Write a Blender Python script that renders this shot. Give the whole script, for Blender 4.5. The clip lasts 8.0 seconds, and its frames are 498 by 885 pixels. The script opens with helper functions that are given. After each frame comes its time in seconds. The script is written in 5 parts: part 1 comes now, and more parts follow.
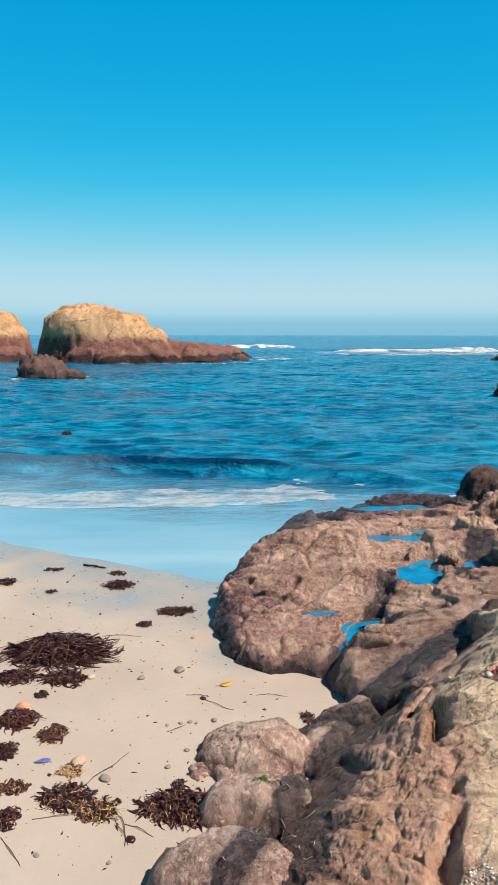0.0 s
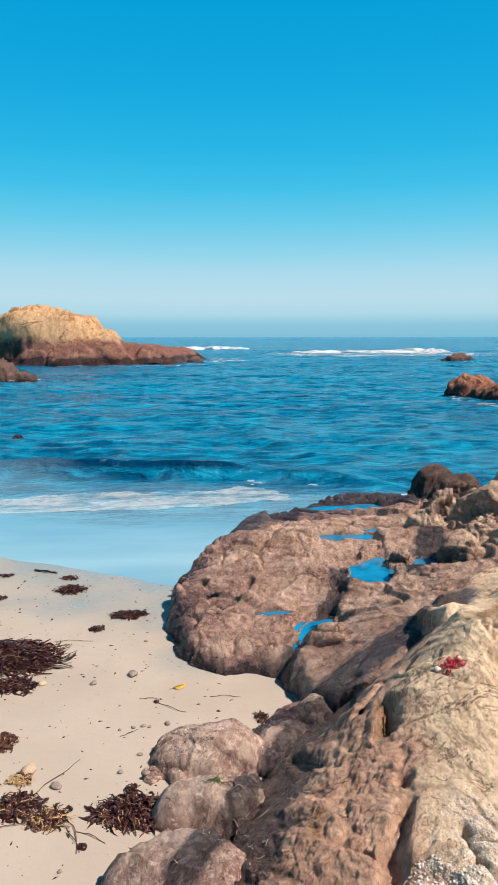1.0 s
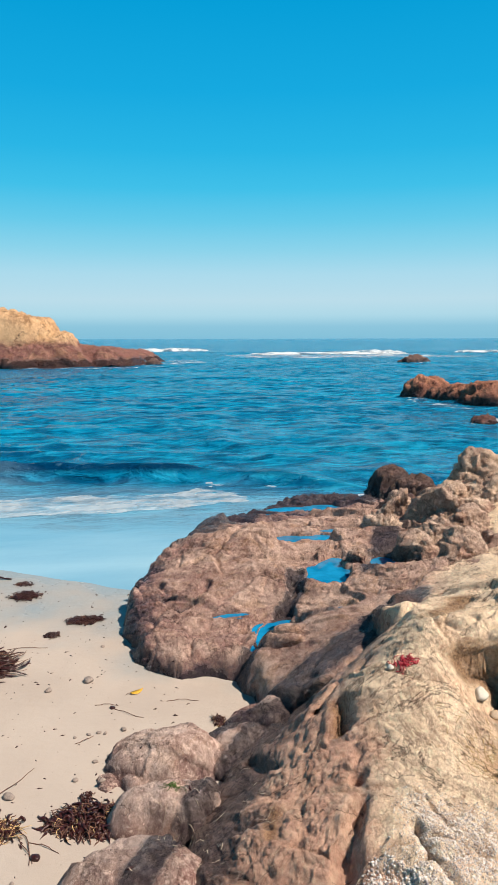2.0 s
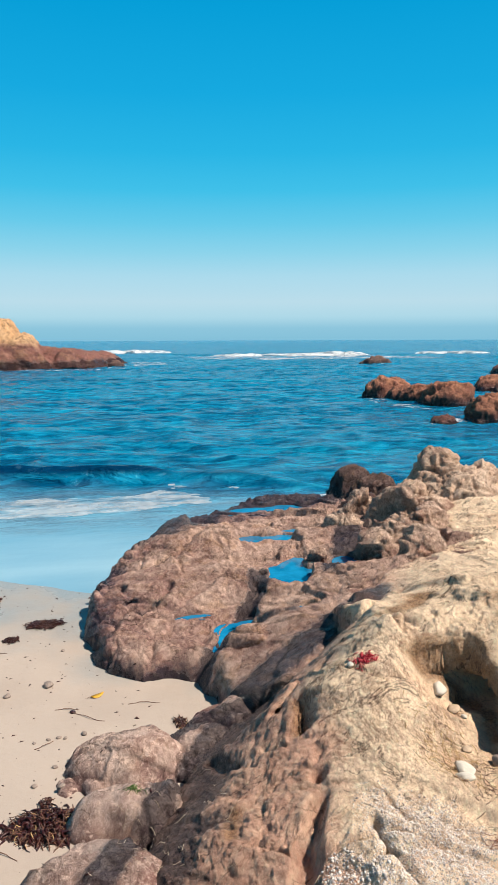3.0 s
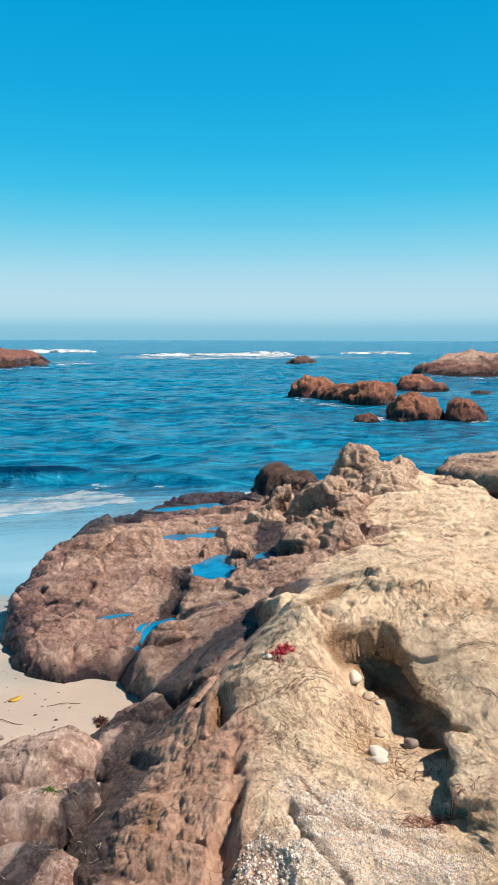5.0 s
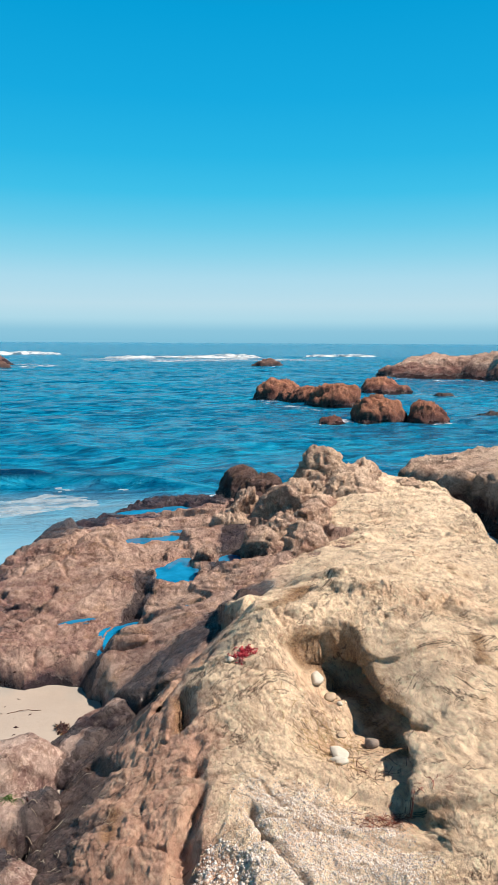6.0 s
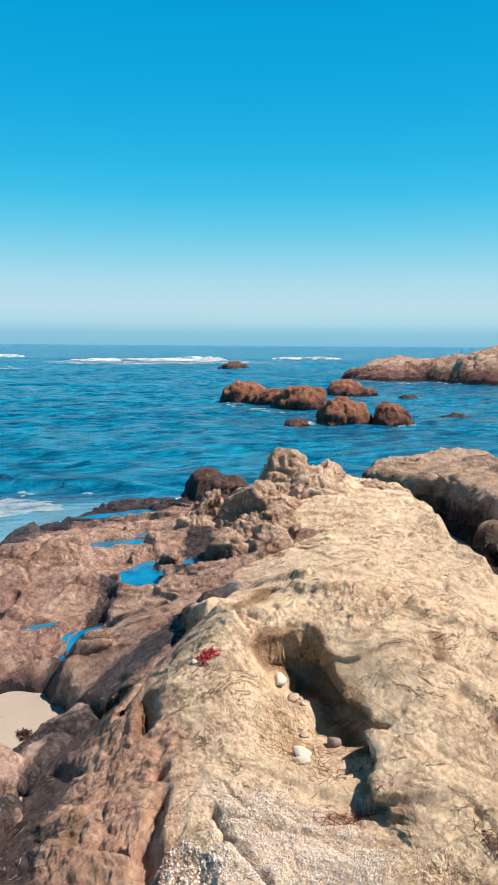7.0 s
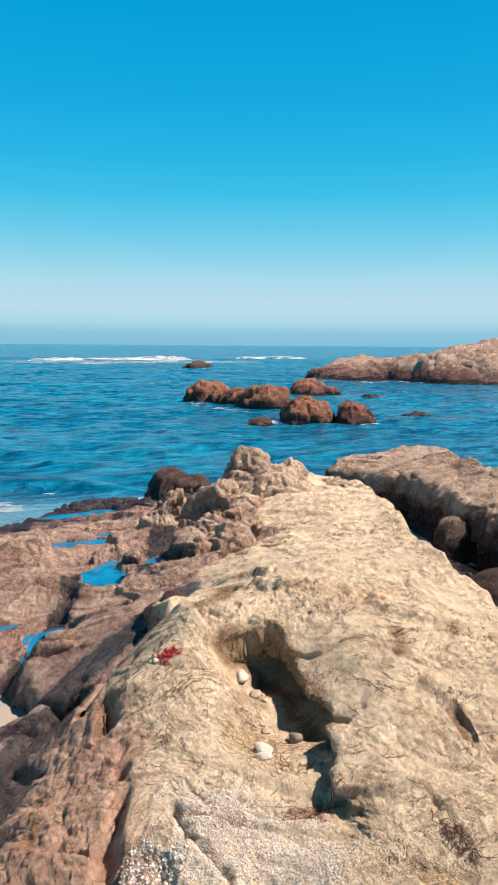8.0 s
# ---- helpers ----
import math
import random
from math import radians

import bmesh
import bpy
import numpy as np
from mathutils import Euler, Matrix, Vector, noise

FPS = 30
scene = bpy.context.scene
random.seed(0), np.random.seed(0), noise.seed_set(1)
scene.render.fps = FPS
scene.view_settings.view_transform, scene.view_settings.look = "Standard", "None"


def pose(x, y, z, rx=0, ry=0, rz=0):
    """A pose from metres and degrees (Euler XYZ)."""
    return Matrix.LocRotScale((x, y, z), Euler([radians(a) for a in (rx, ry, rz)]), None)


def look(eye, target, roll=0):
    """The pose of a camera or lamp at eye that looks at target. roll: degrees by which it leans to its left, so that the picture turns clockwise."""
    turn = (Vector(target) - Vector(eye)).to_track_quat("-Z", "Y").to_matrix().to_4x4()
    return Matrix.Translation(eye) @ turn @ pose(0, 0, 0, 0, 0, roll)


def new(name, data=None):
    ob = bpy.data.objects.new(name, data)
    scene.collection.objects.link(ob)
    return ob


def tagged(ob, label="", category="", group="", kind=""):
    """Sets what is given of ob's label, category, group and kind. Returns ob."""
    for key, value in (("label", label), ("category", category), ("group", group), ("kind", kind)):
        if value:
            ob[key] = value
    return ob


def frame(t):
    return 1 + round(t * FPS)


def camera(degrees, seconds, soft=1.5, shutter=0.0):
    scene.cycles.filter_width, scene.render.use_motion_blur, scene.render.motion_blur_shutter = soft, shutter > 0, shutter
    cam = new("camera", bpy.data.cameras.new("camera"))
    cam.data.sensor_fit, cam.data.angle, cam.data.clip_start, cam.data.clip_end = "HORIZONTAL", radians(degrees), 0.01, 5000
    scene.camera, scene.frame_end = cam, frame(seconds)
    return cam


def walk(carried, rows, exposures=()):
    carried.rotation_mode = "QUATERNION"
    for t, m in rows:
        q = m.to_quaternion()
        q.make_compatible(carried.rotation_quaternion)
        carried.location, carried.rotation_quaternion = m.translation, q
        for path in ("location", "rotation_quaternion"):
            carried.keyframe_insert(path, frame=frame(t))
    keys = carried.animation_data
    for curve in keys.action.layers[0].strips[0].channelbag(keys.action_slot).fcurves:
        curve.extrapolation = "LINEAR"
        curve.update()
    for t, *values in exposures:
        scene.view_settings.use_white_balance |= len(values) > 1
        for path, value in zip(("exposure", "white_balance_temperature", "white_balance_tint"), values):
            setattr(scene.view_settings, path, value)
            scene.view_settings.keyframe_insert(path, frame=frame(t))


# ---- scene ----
cam = camera(37.52, 8.0, soft=1.1)
# seconds, place, then yaw, pitch and lean in degrees
ROWS = [
    (0.0, 0.0000, 0.0000, 2.5000, -0.000, -8.360, -0.074),
    (0.5, 0.0140, -0.0047, 2.4995, -1.732, -8.284, -0.017),
    (1.0, 0.0321, -0.0021, 2.4947, -3.494, -8.224, 0.066),
    (1.5, 0.0509, 0.0003, 2.4978, -5.137, -8.155, 0.094),
    (3.0, 0.0911, -0.0044, 2.4866, -9.515, -7.965, 0.180),
    (3.5, 0.1012, -0.0184, 2.4784, -10.917, -7.933, 0.106),
    (4.0, 0.1057, -0.0323, 2.4722, -12.366, -7.949, 0.019),
    (4.5, 0.1223, -0.0416, 2.4695, -13.790, -7.983, -0.062),
    (6.0, 0.1659, -0.0475, 2.4660, -17.830, -7.755, -0.347),
    (6.5, 0.1772, -0.0591, 2.4672, -19.109, -7.617, -0.370),
    (7.0, 0.1835, -0.0727, 2.4697, -20.427, -7.549, -0.420),
    (7.5, 0.1917, -0.0839, 2.4696, -21.796, -7.534, -0.448),
    (8.0, 0.2014, -0.0852, 2.4609, -23.224, -7.568, -0.446),
]
walk(cam, [(t, pose(x, y, z, 90 + pitch, 0, yaw) @ pose(0, 0, 0, 0, 0, -lean)) for t, x, y, z, yaw, pitch, lean in ROWS], exposures=[(0.0, 0.6), (8.0, 0.6)])

# ---- light ----
SUN_DIR = Vector((0.53, -0.25, 0.81)).normalized()
SUN_ELEVATION = math.asin(SUN_DIR.z)
SUN_AZIMUTH = math.atan2(SUN_DIR.x, SUN_DIR.y)

world = bpy.data.worlds.new("sky")
scene.world = world
world.use_nodes = True
wn, wl = world.node_tree.nodes, world.node_tree.links
sky = wn.new("ShaderNodeTexSky")
sky.sky_type, sky.sun_disc = "NISHITA", False
sky.sun_elevation, sky.sun_rotation = SUN_ELEVATION, SUN_AZIMUTH
sky.air_density, sky.dust_density, sky.ozone_density = 1.0, 0.6, 2.0
coord = wn.new("ShaderNodeTexCoord")
split = wn.new("ShaderNodeSeparateXYZ")
wl.new(coord.outputs["Generated"], split.inputs[0])
haze = wn.new("ShaderNodeValToRGB")
haze.color_ramp.interpolation = "LINEAR"
HAZE_STOPS = [
    (0.000, (0.23, 0.53, 0.70)), (0.016, (0.27, 0.565, 0.725)), (0.030, (0.42, 0.69, 0.81)), (0.050, (0.50, 0.725, 0.83)), (0.084, (0.41, 0.705, 0.845)),
    (0.115, (0.26, 0.655, 0.835)), (0.150, (0.135, 0.595, 0.83)), (0.190, (0.050, 0.53, 0.82)), (0.235, (0.020, 0.465, 0.79)), (0.300, (0.006, 0.40, 0.75)), (0.390, (0.0, 0.345, 0.69)),
    (0.550, (0.015, 0.10, 0.22)), (1.000, (0.010, 0.045, 0.11)),
]
ramp = haze.color_ramp
while len(ramp.elements) < len(HAZE_STOPS):
    ramp.elements.new(0.5)
for element, (place, colour) in zip(ramp.elements, HAZE_STOPS):
    element.position, element.color = place, (*colour, 1)
wl.new(split.outputs["Z"], haze.inputs[0])
sky_glow = wn.new("ShaderNodeVectorMath")
sky_glow.operation = "SCALE"
sky_glow.inputs["Scale"].default_value = 0.10
wl.new(sky.outputs[0], sky_glow.inputs[0])
blend = wn.new("ShaderNodeMix")
blend.data_type = "RGBA"
blend.inputs["Factor"].default_value = 0.985
wl.new(sky_glow.outputs[0], blend.inputs["A"])
wl.new(haze.outputs[0], blend.inputs["B"])
background = wn["Background"]
background.inputs["Strength"].default_value = 0.66
wl.new(blend.outputs["Result"], background.inputs[0])

sun_data = bpy.data.lights.new("sun", "SUN")
sun_data.energy, sun_data.angle, sun_data.color = 4.75, radians(0.6), (1.0, 0.89, 0.77)
sun = new("sun", sun_data)
sun.matrix_world = look(SUN_DIR * 50, (0, 0, 0))


# ---- noise on arrays ----
def lattice(ix, iy, iz, seed):
    h = (ix.astype(np.int64) * 374761393 + iy.astype(np.int64) * 668265263 + iz.astype(np.int64) * 2147483647 + seed * 144665) & 0xFFFFFFFF
    h = ((h ^ (h >> 13)) * 1274126177) & 0xFFFFFFFF
    return ((h ^ (h >> 16)) & 0xFFFF) / 32767.5 - 1.0


def soft_noise(x, y, z, seed=0):
    """Value noise from -1 to 1 at places given as arrays."""
    ix, iy, iz = np.floor(x), np.floor(y), np.floor(z)
    fx, fy, fz = x - ix, y - iy, z - iz
    fx, fy, fz = (f * f * f * (f * (f * 6 - 15) + 10) for f in (fx, fy, fz))
    total = 0
    for dz in (0, 1):
        for dy in (0, 1):
            for dx in (0, 1):
                weight = (fx if dx else 1 - fx) * (fy if dy else 1 - fy) * (fz if dz else 1 - fz)
                total = total + weight * lattice(ix + dx, iy + dy, iz + dz, seed)
    return total


def fbm(x, y, z, scale, octaves=4, seed=0, rough=0.5):
    total, size, norm = 0, 1.0, 0.0
    for k in range(octaves):
        f = scale * 2.03 ** k
        total = total + size * soft_noise(x * f + 17.3 * k, y * f - 9.1 * k, z * f + 4.7 * k, seed + k)
        norm += size
        size *= rough
    return total / norm


def ridged(x, y, z, scale, octaves=4, seed=0, rough=0.55):
    total, size, norm = 0, 1.0, 0.0
    for k in range(octaves):
        f = scale * 2.1 ** k
        total = total + size * (1 - 2 * np.abs(soft_noise(x * f + 5.3 * k, y * f + 8.1 * k, z * f - 3.7 * k, seed + k)))
        norm += size
        size *= rough
    return total / norm


def crease(x, y, z, scale, width, seed=0):
    """1 along thin wandering lines, 0 away from them."""
    wx = x + 0.35 / scale * soft_noise(x * scale * 2, y * scale * 2, z * scale * 2, seed + 9)
    wy = y + 0.35 / scale * soft_noise(x * scale * 2, y * scale * 2, z * scale * 2, seed + 11)
    return np.exp(-(soft_noise(wx * scale, wy * scale, z * scale, seed) / width) ** 2)


def facets(a, b, scale, seed=0):
    """Broken blocks in plan: each place takes the tilted plane of its nearest cell. Gives the plane's height and the gap to the next cell."""
    pa, pb = a * scale, b * scale
    ia, ib = np.floor(pa), np.floor(pb)
    level = np.zeros_like(a)
    first, second = np.full(a.shape, 9.0), np.full(a.shape, 9.0)
    plane = np.zeros_like(a)
    for db in (-1, 0, 1):
        for da in (-1, 0, 1):
            ca, cb = ia + da, ib + db
            ra = pa - ca - 0.5 - 0.42 * lattice(ca, cb, level, seed + 1)
            rb = pb - cb - 0.5 - 0.42 * lattice(ca, cb, level, seed + 2)
            d = ra * ra + rb * rb
            tilt = 1.3 * (ra * lattice(ca, cb, level, seed + 4) + rb * lattice(ca, cb, level, seed + 5)) + 0.45 * lattice(ca, cb, level, seed + 7)
            nearer = d < first
            second = np.where(nearer, first, np.minimum(second, d))
            plane = np.where(nearer, tilt, plane)
            first = np.where(nearer, d, first)
    return plane, np.sqrt(second) - np.sqrt(first)


def smooth(lo, hi, v):
    t = np.clip((v - lo) / (hi - lo), 0, 1)
    return t * t * (3 - 2 * t)


# ---- materials ----
class Shader:
    """A small helper round one material's node tree."""

    def __init__(self, name):
        self.material = bpy.data.materials.new(name)
        self.material.use_nodes = True
        self.tree = self.material.node_tree
        self.base = self.tree.nodes["Principled BSDF"]
        self.place = self.add("ShaderNodeTexCoord").outputs["Object"]

    def add(self, kind):
        return self.tree.nodes.new(kind)

    def join(self, a, b):
        self.tree.links.new(a, b)

    def world_place(self):
        return self.add("ShaderNodeNewGeometry").outputs["Position"]

    def grain(self, scale, detail=5.0, rough=0.55, stretch=None, distort=0.0, where=None):
        node = self.add("ShaderNodeTexNoise")
        node.inputs["Scale"].default_value, node.inputs["Detail"].default_value = scale, detail
        node.inputs["Roughness"].default_value, node.inputs["Distortion"].default_value = rough, distort
        source = where or self.place
        if stretch:
            mapping = self.add("ShaderNodeMapping")
            mapping.inputs["Scale"].default_value = stretch
            self.join(source, mapping.inputs["Vector"])
            source = mapping.outputs[0]
        self.join(source, node.inputs["Vector"])
        return node.outputs["Fac"]

    def ramp(self, value, stops):
        node = self.add("ShaderNodeValToRGB")
        while len(node.color_ramp.elements) < len(stops):
            node.color_ramp.elements.new(0.5)
        for element, (place, colour) in zip(node.color_ramp.elements, stops):
            element.position = place
            element.color = (*colour, 1) if isinstance(colour, tuple) else (colour, colour, colour, 1)
        self.join(value, node.inputs[0])
        return node.outputs[0]

    def mix(self, factor, a, b, how="MIX"):
        node = self.add("ShaderNodeMix")
        node.data_type, node.blend_type = "RGBA", how
        for key, value in (("Factor", factor), ("A", a), ("B", b)):
            if isinstance(value, tuple):
                node.inputs[key].default_value = (*value, 1)
            elif isinstance(value, (int, float)):
                node.inputs[key].default_value = value
            else:
                self.join(value, node.inputs[key])
        return node.outputs["Result"]

    def sum(self, a, b, how="ADD"):
        node = self.add("ShaderNodeMath")
        node.operation = how
        for k, value in enumerate((a, b)):
            if isinstance(value, (int, float)):
                node.inputs[k].default_value = value
            else:
                self.join(value, node.inputs[k])
        return node.outputs[0]

    def bump(self, height, distance, strength=1.0):
        node = self.add("ShaderNodeBump")
        node.inputs["Distance"].default_value = distance
        if isinstance(strength, float):
            node.inputs["Strength"].default_value = strength
        else:
            self.join(strength, node.inputs["Strength"])
        self.join(height, node.inputs["Height"])
        if self.base.inputs["Normal"].links:
            self.join(self.base.inputs["Normal"].links[0].from_socket, node.inputs["Normal"])
        self.join(node.outputs[0], self.base.inputs["Normal"])

    def finish(self, colour, rough=0.85, metal=0.0, ior=1.45):
        for key, value in (("Base Color", colour), ("Roughness", rough), ("Metallic", metal), ("IOR", ior)):
            if isinstance(value, tuple):
                self.base.inputs[key].default_value = (*value, 1)
            elif isinstance(value, (int, float)):
                self.base.inputs[key].default_value = value
            else:
                self.join(value, self.base.inputs[key])
        return self.material


def plain(name, colour, rough=0.7, vary=0.35, scale=30.0, relief=0.002):
    """A material of one hue with mottling and a fine relief."""
    s = Shader(name)
    dark = tuple(c * (1 - vary) for c in colour)
    light = tuple(min(1, c * (1 + vary)) for c in colour)
    mottled = s.ramp(s.grain(scale), [(0.3, dark), (0.7, light)])
    s.bump(s.grain(scale * 2.5), relief)
    return s.finish(mottled, rough)


def rock_material(name, dry, pale, low, wet, low_z, wet_z, size=1.0, ochre=0.3, edge=0.12, pitted=0.15, stain_shade=(0.10, 0.036, 0.026), crust=1.0, lean=None, plum_share=0.55, light=0.36):
    """Weathered coast rock: dry and pale above, darker lower down, dark and wet along the tide line.
    The bands follow the height with a ragged edge."""
    s = Shader(name)
    big, mid, fine = s.grain(1.3 / size, 6), s.grain(7 / size, 8, 0.65), s.grain(45 / size, 6, 0.7)
    body = s.mix(s.ramp(big, [(light, 0.0), (light + 0.24, 1.0)]), dry, pale)
    stained = s.mix(s.ramp(s.grain(3.1 / size, 7, 0.6, distort=1.2), [(0.50, 0.0), (0.70, ochre)]), body, (0.42, 0.21, 0.06))
    height = s.add("ShaderNodeSeparateXYZ")
    s.join(s.world_place(), height.inputs[0])
    ragged = s.sum(height.outputs["Z"], s.sum(s.sum(mid, 0.5, "SUBTRACT"), edge * 3.0, "MULTIPLY"), "ADD")
    ragged = s.sum(ragged, s.sum(s.sum(big, 0.5, "SUBTRACT"), edge * 4.0, "MULTIPLY"), "ADD")
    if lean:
        # lean tilts the bands over the plan, so they reach higher on one side
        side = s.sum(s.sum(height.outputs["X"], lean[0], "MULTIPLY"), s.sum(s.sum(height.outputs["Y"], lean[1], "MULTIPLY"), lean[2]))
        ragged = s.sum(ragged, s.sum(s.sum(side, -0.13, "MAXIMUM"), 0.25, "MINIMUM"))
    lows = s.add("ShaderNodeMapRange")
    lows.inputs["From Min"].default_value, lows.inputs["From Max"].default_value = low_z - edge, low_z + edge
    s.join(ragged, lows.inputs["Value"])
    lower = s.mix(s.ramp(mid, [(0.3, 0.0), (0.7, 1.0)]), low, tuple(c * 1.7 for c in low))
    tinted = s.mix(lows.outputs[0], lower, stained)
    # places bent by a soft noise, so that lumps and fibres flow
    bend = s.add("ShaderNodeTexNoise")
    bend.inputs["Scale"].default_value, bend.inputs["Detail"].default_value = 2.4 / size, 4
    s.join(s.place, bend.inputs["Vector"])
    shift = s.add("ShaderNodeVectorMath")
    shift.operation = "MULTIPLY_ADD"
    shift.inputs[1].default_value = (0.36 * size, 0.36 * size, 0.36 * size)
    s.join(bend.outputs["Color"], shift.inputs[0])
    s.join(s.place, shift.inputs[2])
    turned = s.add("ShaderNodeMapping")
    turned.inputs["Rotation"].default_value = (0.35, 0.2, -0.55)
    turned.inputs["Scale"].default_value = (1.7, 0.60, 1.2)
    s.join(shift.outputs[0], turned.inputs["Vector"])
    flow = turned.outputs[0]
    folds = s.add("ShaderNodeMath")
    folds.operation = "ABSOLUTE"
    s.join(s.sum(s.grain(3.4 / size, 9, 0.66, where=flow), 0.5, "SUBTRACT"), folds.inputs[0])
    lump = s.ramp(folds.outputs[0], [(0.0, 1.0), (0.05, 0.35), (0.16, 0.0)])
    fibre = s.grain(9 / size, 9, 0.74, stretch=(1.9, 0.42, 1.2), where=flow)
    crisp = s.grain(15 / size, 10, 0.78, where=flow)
    # smooth weathered faces alternate with pitted, darker zones
    zone = s.ramp(s.grain(1.1 / size, 6, 0.6, distort=0.6), [(0.44, pitted), (0.62, 1.0)])
    bleach = s.sum(s.sum(lows.outputs[0], 0.70, "MULTIPLY"), 0.30)
    tinted = s.mix(s.sum(s.ramp(s.grain(2.2 / size, 8, 0.66, distort=0.8), [(0.50, 0.0), (0.60, 0.65)]), bleach, "MULTIPLY"), tinted, pale)
    # folds and pits: reddish stain, with the relief's own shade painted in
    tinted = s.mix(s.ramp(crisp, [(0.37, 0.75), (0.47, 0.0)]), tinted, s.mix(0.55, tinted, stain_shade))
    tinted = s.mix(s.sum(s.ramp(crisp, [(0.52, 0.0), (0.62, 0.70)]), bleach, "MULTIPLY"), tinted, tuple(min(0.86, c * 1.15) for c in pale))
    tinted = s.mix(s.sum(s.ramp(fibre, [(0.33, 0.80), (0.45, 0.0)]), zone, "MULTIPLY"), tinted, s.mix(0.80, tinted, stain_shade))
    tinted = s.mix(s.sum(s.ramp(lump, [(0.50, 0.0), (0.95, 0.60)]), zone, "MULTIPLY"), tinted, s.mix(0.75, tinted, stain_shade))
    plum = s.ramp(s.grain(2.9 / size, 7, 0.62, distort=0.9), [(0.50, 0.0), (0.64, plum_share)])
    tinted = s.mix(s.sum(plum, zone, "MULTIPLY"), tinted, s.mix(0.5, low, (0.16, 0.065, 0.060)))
    tinted = s.mix(s.sum(s.ramp(fine, [(0.32, 0.75), (0.42, 0.0)]), zone, "MULTIPLY"), tinted, s.mix(0.7, tinted, stain_shade))
    rusty = s.add("ShaderNodeAttribute")
    rusty.attribute_name = "rust"
    rusted = s.ramp(s.sum(s.sum(rusty.outputs["Fac"], 0.8, "MULTIPLY"), s.sum(s.sum(s.sum(mid, fibre), 1.0, "SUBTRACT"), 1.1, "MULTIPLY")), [(0.25, 0.0), (0.75, 0.85)])
    tinted = s.mix(s.sum(rusted, rusty.outputs["Fac"], "MULTIPLY"), tinted, s.mix(s.ramp(fine, [(0.4, 0.0), (0.6, 1.0)]), (0.13, 0.055, 0.028), (0.40, 0.22, 0.10)))
    # a few dark brown cracks wander over the faces
    wander = s.sum(s.grain(1.5 / size, 8, 0.60, stretch=(0.75, 1.25, 1.0), distort=1.2), 0.5, "SUBTRACT")
    away = s.add("ShaderNodeMath")
    away.operation = "ABSOLUTE"
    s.join(wander, away.inputs[0])
    gap = s.ramp(away.outputs[0], [(0.0, 1.0), (0.011, 0.0)])
    gap = s.sum(gap, s.ramp(s.grain(2.3 / size, 4), [(0.44, 0.0), (0.55, 1.0)]), "MULTIPLY")
    tinted = s.mix(s.sum(gap, 0.85, "MULTIPLY"), tinted, (0.05, 0.020, 0.014))
    flecks = s.ramp(s.grain(46 / size, 5, 0.85), [(0.56, 0.0), (0.66, 0.40)])
    flecks = s.sum(flecks, s.ramp(s.grain(3.5 / size, 5, 0.6, distort=0.6), [(0.56 - 0.10 * crust, 0.08), (0.66 - 0.08 * crust, 1.0)]), "MULTIPLY")
    if crust > 1:
        patches = s.ramp(s.grain(8 / size, 9, 0.74, distort=0.5), [(0.54, 0.0), (0.60, 0.45 * crust - 0.25)])
        tinted = s.mix(patches, tinted, tuple(min(0.8, c * 1.25) for c in pale))
    tinted = s.mix(flecks, tinted, tuple(min(0.85, c * 1.3) for c in pale))
    # along the tide line the rock is wet and dark
    wets = s.add("ShaderNodeMapRange")
    wets.inputs["From Min"].default_value, wets.inputs["From Max"].default_value = wet_z - edge * 0.5, wet_z + edge * 0.5
    s.join(ragged, wets.inputs["Value"])
    seep = s.add("ShaderNodeAttribute")
    seep.attribute_name = "wet"
    soaked = s.ramp(s.sum(seep.outputs["Fac"], s.sum(s.sum(mid, 0.5, "SUBTRACT"), 0.9, "MULTIPLY")), [(0.32, 1.0), (0.60, 0.0)])
    dry_share = s.sum(wets.outputs[0], soaked, "MULTIPLY")
    coloured = s.mix(dry_share, s.mix(0.22, wet, tinted), tinted)
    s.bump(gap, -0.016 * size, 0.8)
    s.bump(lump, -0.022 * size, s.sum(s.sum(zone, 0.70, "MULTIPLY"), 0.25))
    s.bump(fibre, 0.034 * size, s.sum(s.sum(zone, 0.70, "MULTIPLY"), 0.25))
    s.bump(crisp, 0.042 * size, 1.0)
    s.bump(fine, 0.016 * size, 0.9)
    shine = s.mix(dry_share, (0.11, 0.11, 0.11), (0.86, 0.86, 0.86))
    return s.finish(coloured, shine)


ROCK_TAN = rock_material("tan_rock", (0.82, 0.515, 0.325), (0.90, 0.685, 0.48), (0.44, 0.262, 0.19), (0.014, 0.018, 0.027), 0.60, 0.29, lean=(0.34, -0.16, 0.06), size=0.55, edge=0.07, pitted=0.40, plum_share=0.30, light=0.22, stain_shade=(0.22, 0.075, 0.045))
ROCK_PEAK = rock_material("peak_rock", (0.51, 0.325, 0.23), (0.70, 0.52, 0.385), (0.20, 0.085, 0.066), (0.014, 0.014, 0.018), 0.66, 0.26, size=0.50, edge=0.12, pitted=0.45, stain_shade=(0.13, 0.048, 0.034))
# boulder_rock: near-black low part, the shade of its gap side painted in
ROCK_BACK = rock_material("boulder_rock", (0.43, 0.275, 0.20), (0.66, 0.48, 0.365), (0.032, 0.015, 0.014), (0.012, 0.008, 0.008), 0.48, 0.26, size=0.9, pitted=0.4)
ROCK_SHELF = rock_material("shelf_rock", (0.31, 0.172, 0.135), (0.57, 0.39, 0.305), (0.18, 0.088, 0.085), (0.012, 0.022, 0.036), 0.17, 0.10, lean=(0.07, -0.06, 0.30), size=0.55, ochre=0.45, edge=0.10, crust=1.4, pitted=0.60)
